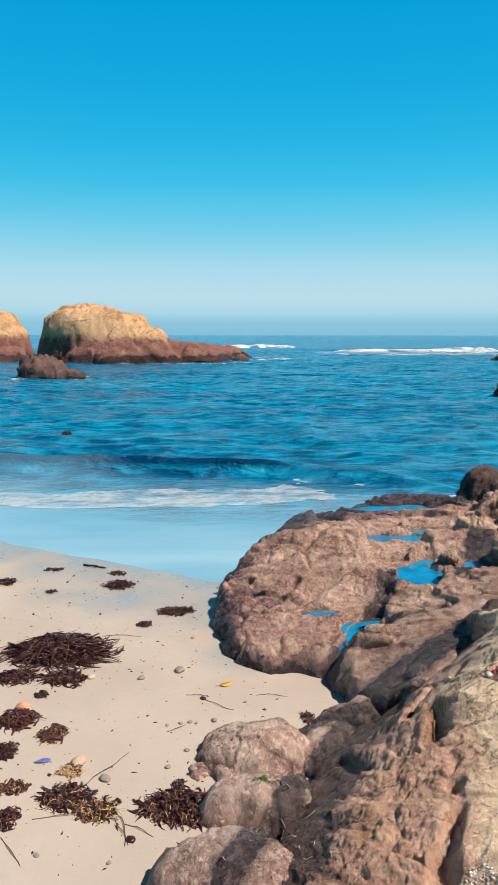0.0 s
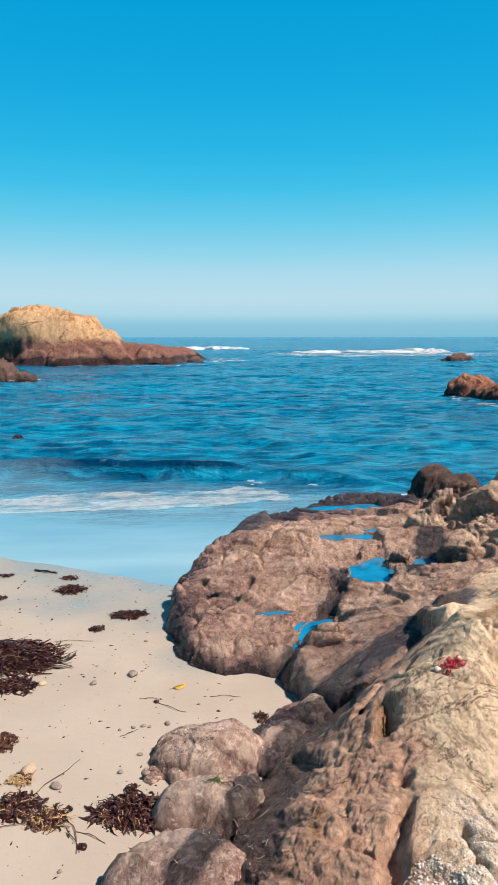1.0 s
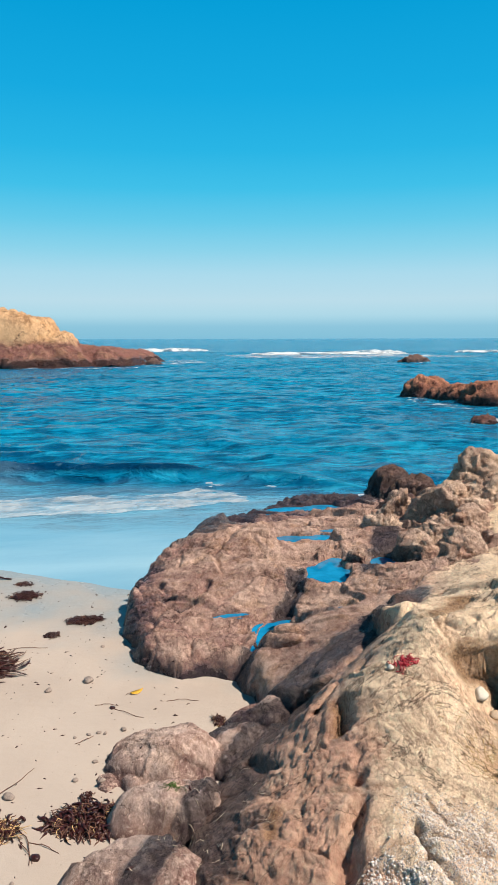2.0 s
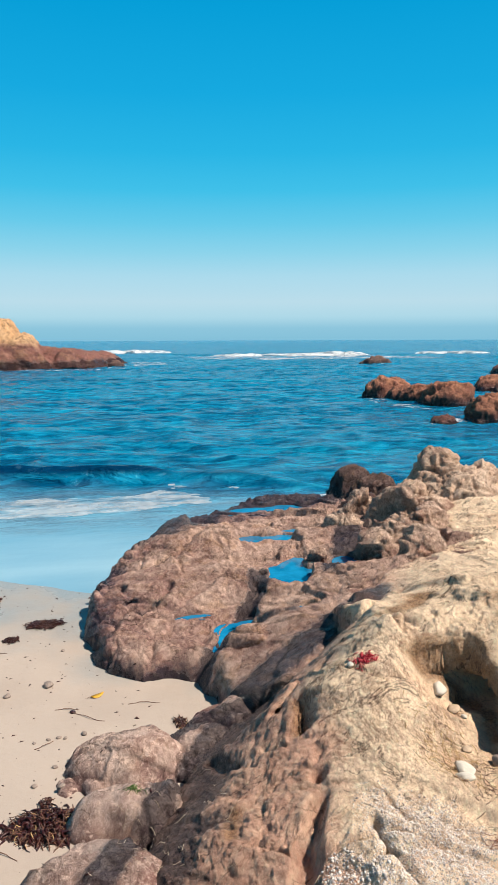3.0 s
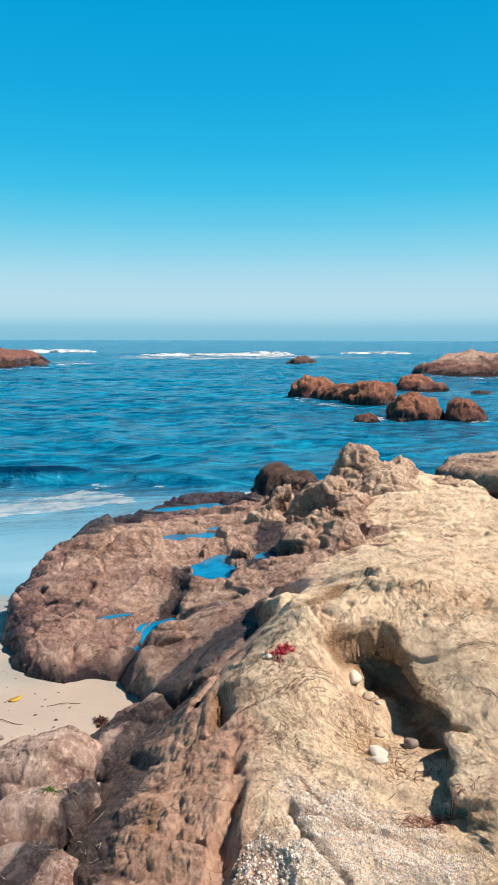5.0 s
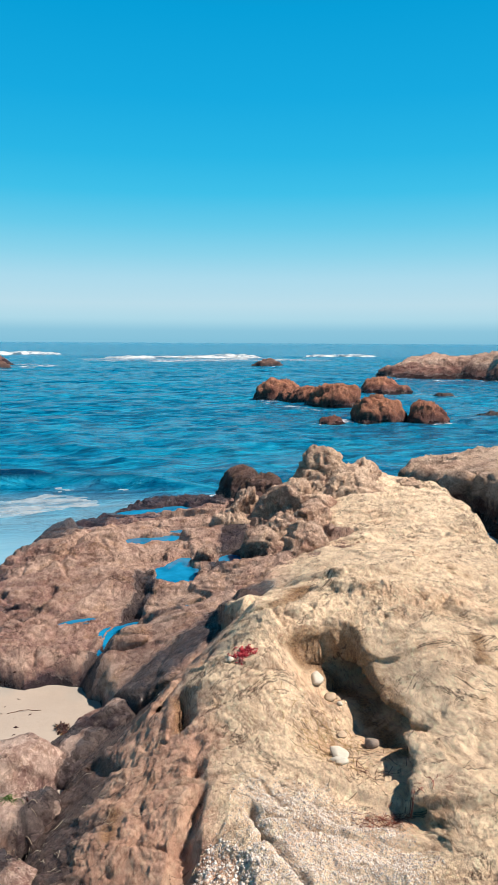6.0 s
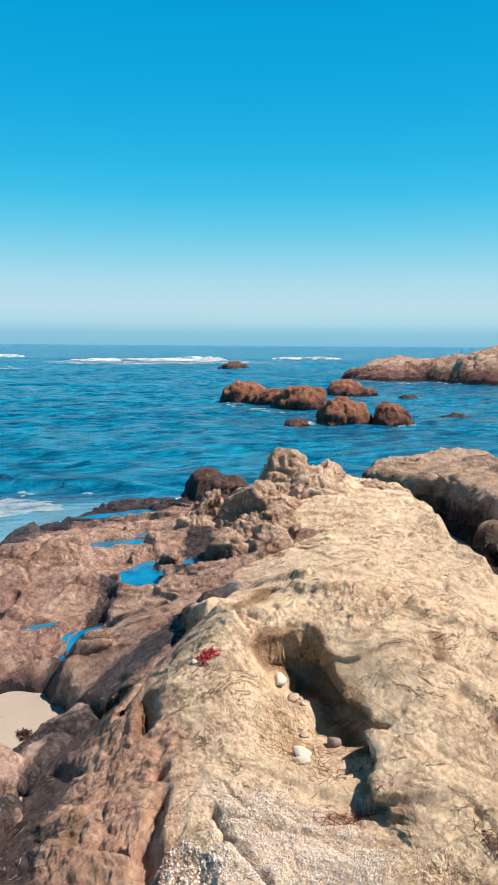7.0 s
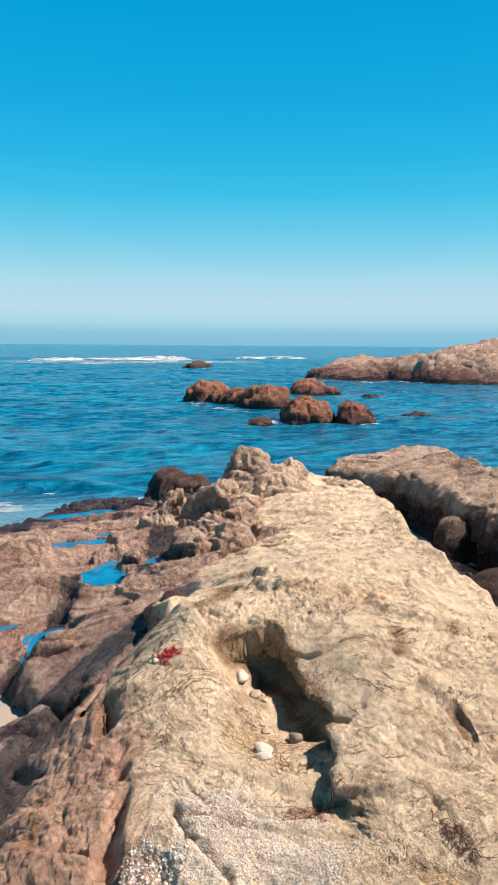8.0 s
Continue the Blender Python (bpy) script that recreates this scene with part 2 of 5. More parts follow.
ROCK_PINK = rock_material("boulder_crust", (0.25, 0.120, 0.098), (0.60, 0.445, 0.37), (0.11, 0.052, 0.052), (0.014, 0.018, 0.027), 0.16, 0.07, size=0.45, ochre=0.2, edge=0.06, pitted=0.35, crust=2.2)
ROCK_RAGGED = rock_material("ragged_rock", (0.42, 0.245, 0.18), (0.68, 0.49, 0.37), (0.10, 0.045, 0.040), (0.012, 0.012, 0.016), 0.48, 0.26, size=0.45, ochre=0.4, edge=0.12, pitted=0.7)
ROCK_SEA = rock_material("sea_rock", (0.225, 0.075, 0.046), (0.42, 0.18, 0.105), (0.085, 0.030, 0.024), (0.012, 0.009, 0.010), 0.40, 0.16, size=0.75, pitted=0.7, stain_shade=(0.05, 0.016, 0.012))
ROCK_GOLD = rock_material("golden_cliff", (0.64, 0.36, 0.17), (0.69, 0.43, 0.235), (0.15, 0.062, 0.054), (0.025, 0.017, 0.017), 2.35, 0.70, size=4.5, edge=0.36, pitted=0.05, plum_share=0.1, stain_shade=(0.30, 0.12, 0.05))
ROCK_HEAD = rock_material("headland_rock", (0.42, 0.245, 0.19), (0.68, 0.47, 0.36), (0.12, 0.050, 0.042), (0.025, 0.016, 0.016), 1.00, 0.32, size=2.2, edge=0.25, pitted=0.6)
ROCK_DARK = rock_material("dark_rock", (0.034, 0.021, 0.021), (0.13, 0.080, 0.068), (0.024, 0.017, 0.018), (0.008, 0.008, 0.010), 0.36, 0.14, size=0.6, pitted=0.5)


def sand_material():
    s = Shader("beach_sand")
    tone = s.ramp(s.grain(0.9, 6), [(0.3, (0.35, 0.288, 0.240)), (0.7, (0.42, 0.352, 0.297))])
    specks = s.ramp(s.grain(260, 2, 0.9), [(0.30, 0.5), (0.42, 0.0)])
    tone = s.mix(specks, tone, (0.30, 0.22, 0.15))
    height = s.add("ShaderNodeSeparateXYZ")
    s.join(s.world_place(), height.inputs[0])
    level = s.sum(height.outputs["Z"], s.sum(s.sum(s.grain(1.6, 4), 0.5, "SUBTRACT"), 0.05, "MULTIPLY"), "ADD")
    damp = s.add("ShaderNodeMapRange")
    damp.inputs["From Min"].default_value, damp.inputs["From Max"].default_value = 0.0, 0.03
    s.join(level, damp.inputs["Value"])
    tone = s.mix(damp.outputs[0], (0.26, 0.27, 0.26), tone)
    s.bump(s.grain(5, 6), 0.02, 0.5)
    s.bump(s.grain(180, 4), 0.002, 0.7)
    return s.finish(tone, s.mix(damp.outputs[0], (0.12, 0.12, 0.12), (0.92, 0.92, 0.92)))


def water_material():
    s = Shader("sea_water")
    at = s.add("ShaderNodeSeparateXYZ")
    s.join(s.world_place(), at.inputs[0])
    shore = s.add("ShaderNodeMapRange")
    shore.inputs["From Min"].default_value, shore.inputs["From Max"].default_value = 9.0, 12.6
    ragged = s.sum(s.sum(s.grain(0.35, 2, stretch=(0.7, 1.0, 1)), 0.5, "SUBTRACT"), 4.0, "MULTIPLY")
    s.join(s.sum(s.sum(at.outputs["Y"], s.sum(at.outputs["X"], 0.25, "MULTIPLY")), ragged), shore.inputs["Value"])
    rough_sea = s.sum(s.sum(shore.outputs[0], 0.90, "MULTIPLY"), 0.04)
    # streaks that wave slopes show by reflection are painted into the colour here
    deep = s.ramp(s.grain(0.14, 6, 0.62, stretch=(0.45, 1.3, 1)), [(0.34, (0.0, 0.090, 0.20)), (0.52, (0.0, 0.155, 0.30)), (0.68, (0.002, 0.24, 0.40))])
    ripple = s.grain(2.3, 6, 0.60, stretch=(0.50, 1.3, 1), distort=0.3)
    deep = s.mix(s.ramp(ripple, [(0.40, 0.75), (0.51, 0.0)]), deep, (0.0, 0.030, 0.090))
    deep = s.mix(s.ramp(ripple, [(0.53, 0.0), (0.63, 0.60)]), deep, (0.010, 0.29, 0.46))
    # wave faces reflect little and look dark; that dark is painted in by height
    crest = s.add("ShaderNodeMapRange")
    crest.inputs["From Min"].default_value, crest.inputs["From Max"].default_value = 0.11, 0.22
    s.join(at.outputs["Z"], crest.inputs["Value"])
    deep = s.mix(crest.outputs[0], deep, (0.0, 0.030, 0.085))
    # shallows: sand showing through, with the sky's reflection mixed into the colour
    shallow = s.ramp(s.grain(0.45, 4, stretch=(0.35, 1.3, 1)), [(0.35, (0.15, 0.31, 0.41)), (0.65, (0.26, 0.42, 0.50))])
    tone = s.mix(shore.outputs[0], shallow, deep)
    s.bump(s.grain(0.45, 4, 0.6, stretch=(0.6, 1.1, 1)), 0.30, rough_sea)
    s.bump(ripple, 0.36, rough_sea)
    s.bump(s.grain(4.5, 4, 0.6, stretch=(0.7, 1.2, 1)), 0.03, rough_sea)
    s.base.inputs["Specular IOR Level"].default_value = 0.36
    s.base.inputs["Specular Tint"].default_value = (0.35, 0.85, 1.0, 1)
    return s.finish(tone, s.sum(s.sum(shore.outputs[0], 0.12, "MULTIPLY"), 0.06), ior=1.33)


SAND, WATER = sand_material(), water_material()


def foam_material(name, solid, scale, most=1.0):
    """White foam, full of small gaps through which the water shows."""
    s = Shader(name)
    lace = s.ramp(s.grain(scale, 7, 0.72, stretch=(0.6, 1.3, 1)), [(0.52 - solid, 0.0), (0.70 - solid, most)])
    s.bump(s.grain(scale * 2, 6), 0.3 / scale, 0.8)
    s.join(lace, s.base.inputs["Alpha"])
    return s.finish((0.70, 0.73, 0.74), 0.9)


FOAM = foam_material("sea_foam", 0.02, 3.5)
FOAM_FAR = foam_material("breaker_foam", 0.13, 0.6, 0.80)
FOAM_WASH = foam_material("old_foam", 0.08, 0.30, 0.40)
FOAM_THIN = foam_material("thin_foam", 0.16, 1.6, 0.36)


# ---- shapes ----
def mesh_object(name, points, faces, material, parent=None, shade=True):
    """One mesh object from arrays of points and faces."""
    data = bpy.data.meshes.new(name)
    data.from_pydata(np.asarray(points).tolist(), [], np.asarray(faces).tolist() if not isinstance(faces, list) else faces)
    data.materials.append(material)
    if shade:
        data.polygons.foreach_set("use_smooth", np.ones(len(data.polygons), bool))
    data.update()
    ob = new(name, data)
    ob.parent = parent
    return ob


def sheet(x, y, z, keep=None):
    """Points and quads of a surface sampled on a grid."""
    rows, cols = x.shape
    points = np.stack([x.ravel(), y.ravel(), z.ravel()], 1)
    a = (np.arange(rows - 1)[:, None] * cols + np.arange(cols - 1)[None, :]).ravel()
    faces = np.stack([a, a + 1, a + cols + 1, a + cols], 1)
    if keep is not None:
        faces = faces[keep.ravel()[faces].any(1)]
        used = np.unique(faces)
        remap = np.zeros(len(points), int)
        remap[used] = np.arange(len(used))
        points, faces = points[used], remap[faces]
    return points, faces


def domes(x, y, lumps, blend=0.05):
    """A rock body's height: the smooth union of domes (centre, half lengths, turn in degrees, top, flatness, drop at the rim)."""
    total = np.zeros_like(x)
    for cx, cy, rx, ry, turn, top, flat, drop in lumps:
        c, s = math.cos(radians(turn)), math.sin(radians(turn))
        u, v = ((x - cx) * c + (y - cy) * s) / rx, (-(x - cx) * s + (y - cy) * c) / ry
        r = np.sqrt(u * u + v * v)
        total = total + np.exp(np.clip((top - drop * r ** flat) / blend, -60, 60))
    return blend * np.log(total + 1e-26)


def hollow(x, y, z, cx, cy, rx, ry, turn, floor, steep, power=2.0):
    """Cuts an elliptic hollow into a height, with walls that rise by steep per radius."""
    c, s = math.cos(radians(turn)), math.sin(radians(turn))
    u, v = ((x - cx) * c + (y - cy) * s) / rx, (-(x - cx) * s + (y - cy) * c) / ry
    r = np.sqrt(u * u + v * v)
    cut = floor + steep * np.maximum(r - 0.7, 0) ** power
    return np.minimum(z, cut)


def weathered(x, y, z, scale, coarse, fine, cracks, seed, ledge=0.0, upright=1.0, jag=0.0, block=1.0, craggy=0.0, smooth_flanks=0.0):
    """Moves a surface along its normals by broad swellings, flutes that run across the crest, broken blocks, thin beds and cracks."""
    gy, gx = np.gradient(z, y[:, 0], x[0])
    for k in range(3):
        gx, gy = ((np.roll(g, 1, 0) + np.roll(g, -1, 0) + np.roll(g, 1, 1) + np.roll(g, -1, 1) + g) / 5 for g in (gx, gy))
    n = np.sqrt(gx * gx + gy * gy + 1)
    nx, ny, nz = -gx / n, -gy / n, 1 / n
    bend = 0.16 * scale
    wx = x + bend * fbm(x, y, z, 1.5 / scale, 4, seed + 50)
    wy = y + bend * fbm(x, y, z, 1.5 / scale, 4, seed + 53)
    u, v = 0.5 * wx + 0.866 * wy, 0.866 * wx - 0.5 * wy
    worn = smooth(-0.20, 0.25, fbm(x, y, z, 1.1 / scale, 3, seed + 61))
    fine = fine * (0.45 + 0.65 * worn) * (0.15 + 0.85 * nz ** 5)
    d = coarse * fbm(wx, wy, z, 1.3 / scale, 3, seed)
    d = d + coarse * (0.35 + 0.55 * worn) * nz ** (0.3 * smooth_flanks) * ridged(u * 1.9, v * 0.60, z * 0.7 * upright, 1.7 / scale, 4, seed + 7, 0.45)
    d = d + fine * (0.35 * ridged(u * 1.9, v * 0.55, z * 0.8, 5.0 / scale, 4, seed + 13, 0.6) + 0.9 * fbm(wx, wy, z, 17.0 / scale, 4, seed + 17, 0.75))
    split = smooth(-0.15, 0.10, fbm(x, y, z, 0.8 / scale, 2, seed + 28))
    d = d - cracks * split * (1.2 * crease(u * 0.9, v * 0.6, z, 1.0 / scale, 0.030, seed + 21) + 0.7 * crease(u * 1.5, v * 0.6, z, 2.3 / scale, 0.045, seed + 23))
    for thick, tilt, weight in ((0.16, 0.45, 0.8), (0.055, 0.60, 0.2)):
        phase = (z + tilt * (0.8 * u - 0.6 * v) + 0.12 * scale * fbm(x, y, z, 1.2 / scale, 4, seed + 31)) / (thick * scale)
        saw = phase - np.floor(phase)
        d = d + (ledge or fine) * weight * (np.minimum(saw, (1 - saw) * 6) - 0.4)
    if craggy:
        d = d + craggy * (0.55 + 0.45 * worn) * nz ** smooth_flanks * (0.9 * ridged(u * 1.3, v * 0.8, z * 0.7, 3.2 / scale, 5, seed + 41, 0.66) - 0.7 * crease(u * 1.4, v * 0.7, z * 0.6, 2.4 / scale, 0.10, seed + 43))
    if jag:
        for k, (f, share) in enumerate(((2.2, 1.0), (5.5, 0.22))):
            plane, gap = facets(u * 1.35 + 0.5 * z * upright, v * 0.75 - 0.5 * z * upright, f / (scale * block), seed + 95 + k)
            d = d + jag * share * (plane * smooth(0.0, 0.10, gap) - 0.20 * split * np.exp(-(gap / 0.04) ** 2))
    return x + nx * d, y + ny * d, z + nz * d


def rock(name, span, step, lumps, material, seed, scale=1.0, coarse=0.06, fine=0.018, cracks=0.03, blend=0.05, floor=-0.15, upright=1.0, jag=0.0, block=2.2, ledge=0.0, craggy=0.0):
    """A rock body on a grid over span (x0, x1, y0, y1)."""
    x, y = np.meshgrid(np.arange(span[0], span[1], step), np.arange(span[2], span[3], step))
    z = domes(x, y, lumps, blend)
    z = np.maximum(z, floor - 0.3)
    x2, y2, z2 = weathered(x, y, z, scale, coarse, fine, cracks, seed, ledge, upright=upright, jag=jag, block=block, craggy=craggy)
    points, faces = sheet(x2, y2, z2, z > floor)
    return mesh_object(name, points, faces, material)


def rolling(x, y, places):
    """A smooth rolling height through knolls, saddles and hollows (x, y, height)."""
    p = np.array([q[:3] for q in places])
    count, soft = len(p), 0.12 ** 2
    tie = np.column_stack([np.ones(count), p[:, :2]])
    net = np.sqrt((p[:, None, 0] - p[None, :, 0]) ** 2 + (p[:, None, 1] - p[None, :, 1]) ** 2 + soft)
    weights = np.linalg.solve(np.block([[net, tie], [tie.T, np.zeros((3, 3))]]), np.concatenate([p[:, 2], np.zeros(3)]))
    z = weights[count] + weights[count + 1] * x + weights[count + 2] * y
    for (px, py, _), w in zip(p, weights):
        z = z + w * np.sqrt((x - px) ** 2 + (y - py) ** 2 + soft)
    return z


def along(x, y, line):
    """How far each place lies from an open line, and on which side: positive to the left of its course."""
    best, side = np.full(x.shape, 1e9), np.zeros_like(x)
    for (ax, ay), (bx, by) in zip(line, line[1:]):
        ex, ey = bx - ax, by - ay
        t = np.clip(((x - ax) * ex + (y - ay) * ey) / (ex * ex + ey * ey), 0, 1)
        d = np.hypot(x - ax - t * ex, y - ay - t * ey)
        nearer = d < best
        side = np.where(nearer, np.sign(ex * (y - ay) - ey * (x - ax)), side)
        best = np.minimum(best, d)
    return best, side


def outside(x, y, outline):
    """How far each place lies outside a closed outline; negative within."""
    best, odd = np.full(x.shape, 1e9), np.zeros(x.shape, bool)
    for (ax, ay), (bx, by) in zip(outline, outline[1:] + outline[:1]):
        ex, ey = bx - ax, by - ay
        t = np.clip(((x - ax) * ex + (y - ay) * ey) / (ex * ex + ey * ey), 0, 1)
        best = np.minimum(best, np.hypot(x - ax - t * ex, y - ay - t * ey))
        if ay != by:
            odd ^= ((ay > y) != (by > y)) & (x < ex * (y - ay) / ey + ax)
    return np.where(odd, -best, best)


def soak_in(ob, points, lines, name="wet"):
    """Marks on a mesh where water seeps and stands, or where rust has stained the rock."""
    soak = np.zeros(len(points))
    for line, width in lines:
        away, _ = along(points[:, 0], points[:, 1], line)
        soak = np.maximum(soak, np.exp(-(away / width) ** 2))
    mark = ob.data.attributes.new(name, "FLOAT", "POINT")
    mark.data.foreach_set("value", soak.astype(np.float32))


def bedrock(name, span, step, shape, outline, material, seed, scale, coarse, fine, cracks, pools=(), rim=(-0.12, 0.22), depth=1.1, parent=None, jag=0.0, block=1.0, grooves=(), after=None, keep=None, wet=(), rust=(), craggy=0.0):
    """Rock with a rolling top that breaks off along a ragged outline; pools are cut last, with level floors.
    shape: knolls, or a function of x and y; grooves: (line, half width, depth); after: a last bend of the finished surface;
    wet: lines along which water seeps, with their half widths."""
    x, y = np.meshgrid(np.arange(span[0], span[1], step), np.arange(span[2], span[3], step))
    edge = outside(x, y, outline) + 0.10 * fbm(x, y, x * 0, 2.2, 4, seed + 70)
    z = (shape(x, y) if callable(shape) else rolling(x, y, shape)) - depth * smooth(rim[0], rim[1], edge) ** 1.3
    for line, width, deep in grooves:
        away, _ = along(x + 0.045 * fbm(x, y, x * 0, 6.0, 4, seed + 75), y + 0.045 * fbm(x, y, x * 0, 6.0, 4, seed + 76), line)
        z = z - deep * (0.75 + 0.9 * fbm(x, y, x * 0, 5.0, 3, seed + 77)) * np.exp(-(away / width) ** 2)
    x2, y2, z2 = weathered(x, y, z, scale, coarse, fine, cracks, seed, jag=jag, block=block, craggy=craggy, smooth_flanks=9.0)
    for cx, cy, rx, ry, turn, level in pools:
        shift = 0.45 * max(rx, ry)
        px = x2 + shift * fbm(x2, y2, x2 * 0, 4.5, 3, seed + 80)
        py = y2 + shift * fbm(x2, y2, x2 * 0, 4.5, 3, seed + 83)
        z2 = hollow(px, py, z2, cx, cy, rx * 1.5, ry * 1.5, turn, level - 0.10, 0.60)
        c, s = math.cos(radians(turn)), math.sin(radians(turn))
        r = np.hypot(((px - cx) * c + (py - cy) * s) / rx, (-(px - cx) * s + (py - cy) * c) / ry) / 1.5
        z2 = np.where(r > 1.1, np.maximum(z2, level + 0.012 - 0.30 * np.maximum(r - 1.35, 0)), z2)
    if after:
        x2, y2, z2 = after(x, y, x2, y2, z2)
    use = z > -0.25
    if keep is not None:
        use &= keep(x, y)
    points, faces = sheet(x2, y2, z2, use)
    ob = mesh_object(name, points, faces, material, parent)
    for lines, mark in ((wet, "wet"), (rust, "rust")):
        if lines:
            soak_in(ob, points, lines, mark)
    return ob


# ---- the ground, the sea and the sky's edge ----
def sand_height(x, y):
    shore = 6.5 - 0.62 * np.clip(x, -5, 2.5) - 0.06 * soft_noise(x * 1.1, x * 0, x * 0, 5)
    inland = np.maximum(shore - y, 0)
    z = 0.012 * np.minimum(inland, 7.0) ** 1.9 + 0.14 * np.clip(inland - 7.0, 0, 45)
    seaward = np.maximum(y - shore, 0)
    z = z - 0.03 * np.minimum(seaward, 30) ** 1.2 + 0.008
    return z + 0.012 * fbm(x, y, x * 0, 0.8, 3, 3) * np.exp(-seaward)


x, y = np.meshgrid(np.concatenate([-np.geomspace(3900, 41, 24), np.arange(-40, -4, 1.0), np.arange(-4, 3, 0.04), np.arange(3, 60, 1.5), np.geomspace(61, 3900, 24)]),
                   np.concatenate([-np.geomspace(3900, 41, 24), np.arange(-40, 1, 1.0), np.arange(1, 11, 0.04), np.arange(11, 45, 2.0)]))
beach = mesh_object("ground_sand", *sheet(x, y, sand_height(x, y)), SAND)
tagged(beach, "pale fine beach sand, damp along the water's edge", "sand", kind="structure")


def swell(x, y):
    """The sea's height: short-crested ripples and swell that die away on the shallows, and one low wave that rises off the beach."""
    shore = y + 0.25 * x
    calm = 0.06 * smooth(7.5, 9.5, shore) + 0.94 * smooth(9.8, 14.5, shore)
    bx, by = x + 0.5 * soft_noise(x * 0.4, y * 0.4, x * 0, 61), y + 0.15 * x + 0.5 * soft_noise(x * 0.4, y * 0.4, x * 0, 63)
    z = calm * (0.085 * ridged(bx * 0.60, by, x * 0, 0.55, 2, 31, 0.5) + 0.045 * ridged(bx * 0.65, by, x * 0, 1.35, 2, 47, 0.5) + 0.08 * fbm(x * 0.4, y, x * 0, 0.15, 3, 37))
    crest = y + 0.10 * x - 12.5 - 0.7 * soft_noise(x * 0.22, x * 0, x * 0, 41)
    lift = smooth(-12, -6, x) * (1 - smooth(0.8, 4.0, x)) * (0.80 + 0.40 * soft_noise(x * 0.8, x * 0, x * 0, 43))
    return z + 0.30 * np.exp(-(crest / np.where(crest < 0, 0.22, 0.45)) ** 2) * lift


# a fan of fine water before the beach, and coarse water all round it
turn, reach = np.meshgrid(np.radians(np.arange(-24, 48, 0.14)), np.geomspace(5.5, 130, 500))
far = 3900.0
xs = np.concatenate([-np.geomspace(far, 60.5, 40), np.arange(-60, 100, 1.0), np.geomspace(101, far, 50)])
ys = np.concatenate([np.arange(5.5, 135, 1.0), np.geomspace(136, far, 70)])
gx, gy = np.meshgrid(xs, ys)
heading, distance = np.degrees(np.arctan2(gx, gy)), np.hypot(gx, gy)
inside = (heading > -23.5) & (heading < 47.5) & (distance < 129)
fan_x, fan_y = reach * np.sin(turn), reach * np.cos(turn)
p1, f1 = sheet(fan_x, fan_y, swell(fan_x, fan_y), fan_y > 5.5)
p2, f2 = sheet(gx, gy, np.where(inside, -0.8, 0.0) + swell(gx, gy) * (distance < 140))
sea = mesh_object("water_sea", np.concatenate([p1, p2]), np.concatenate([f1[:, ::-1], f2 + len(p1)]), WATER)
tagged(sea, "deep blue rippled sea, paler and smooth near the sand", "sea", kind="structure")

# ---- the rocks ----
# the flank that falls to the wet valley, the pale rim above it and the floor of the hollow
FLANK = [
    (0.08, 2.80, 0.25), (0.30, 3.30, 0.23), (0.40, 3.54, 0.23), (0.55, 3.82, 0.21), (0.76, 4.08, 0.22), (0.98, 4.24, 0.28), (1.22, 4.40, 0.34), (1.50, 4.58, 0.42),
    (0.41, 2.69, 0.47), (0.46, 3.12, 0.41), (0.64, 2.65, 0.55), (0.75, 3.12, 0.56), (0.70, 3.50, 0.45), (1.02, 3.82, 0.54), (1.25, 4.08, 0.60),
    (1.05, 3.40, 0.75), (0.97, 3.24, 0.69), (0.99, 3.00, 0.67), (0.96, 2.72, 0.65), (0.93, 2.44, 0.64),
]
HOLLOW = [
    (1.52, 3.39, 0.80), (1.45, 3.15, 0.74), (1.33, 2.94, 0.69), (1.28, 2.74, 0.65), (1.10, 2.95, 0.69), (1.14, 2.62, 0.64), (1.36, 2.52, 0.61),
    (1.70, 3.42, 0.60), (1.80, 3.24, 0.56), (1.64, 3.03, 0.57), (1.46, 2.86, 0.59), (1.78, 2.88, 0.56), (1.57, 2.70, 0.57), (1.55, 2.45, 0.58),
]
ROOF = [
    (1.90, 3.64, 0.92), (2.03, 3.30, 0.92), (1.94, 3.20, 0.81), (1.92, 2.98, 0.79), (2.05, 2.95, 0.88), (1.92, 2.82, 0.77), (2.07, 2.74, 0.84), (2.12, 2.56, 0.81),
    (1.86, 2.64, 0.74), (1.92, 2.46, 0.755), (1.76, 2.42, 0.72), (1.72, 2.26, 0.715), (2.20, 3.10, 0.92), (2.35, 3.60, 0.96),
]
SHARED = [
    (1.25, 3.62, 0.81), (1.48, 3.87, 0.88), (1.60, 3.62, 0.88), (1.65, 4.46, 0.77), (1.30, 2.10, 0.65), (1.50, 2.08, 0.66), (1.00, 2.00, 0.65), (1.55, 1.70, 0.70), (0.50, 2.00, 0.52), (1.10, 1.10, 0.66),
    (1.82, 2.05, 0.71), (2.20, 2.20, 0.715), (2.95, 3.20, 0.84), (2.79, 4.47, 0.93), (2.20, 4.30, 0.93), (2.60, 1.20, 0.60),
]
BACK_KNOLLS = [
    (3.50, 3.60, 0.70), (4.00, 4.60, 0.68), (3.20, 2.20, 0.68), (2.95, 5.30, 0.74), (2.70, 6.30, 0.50), (3.60, 6.20, 0.66), (4.35, 5.70, 0.68),
    (4.45, 6.70, 0.74), (3.60, 7.25, 0.68), (2.95, 7.50, 0.52), (4.30, 7.90, 0.82), (4.95, 7.60, 0.70), (2.25, 5.30, 0.66), (1.88, 5.02, 0.54), (3.15, 8.30, 0.66),
]
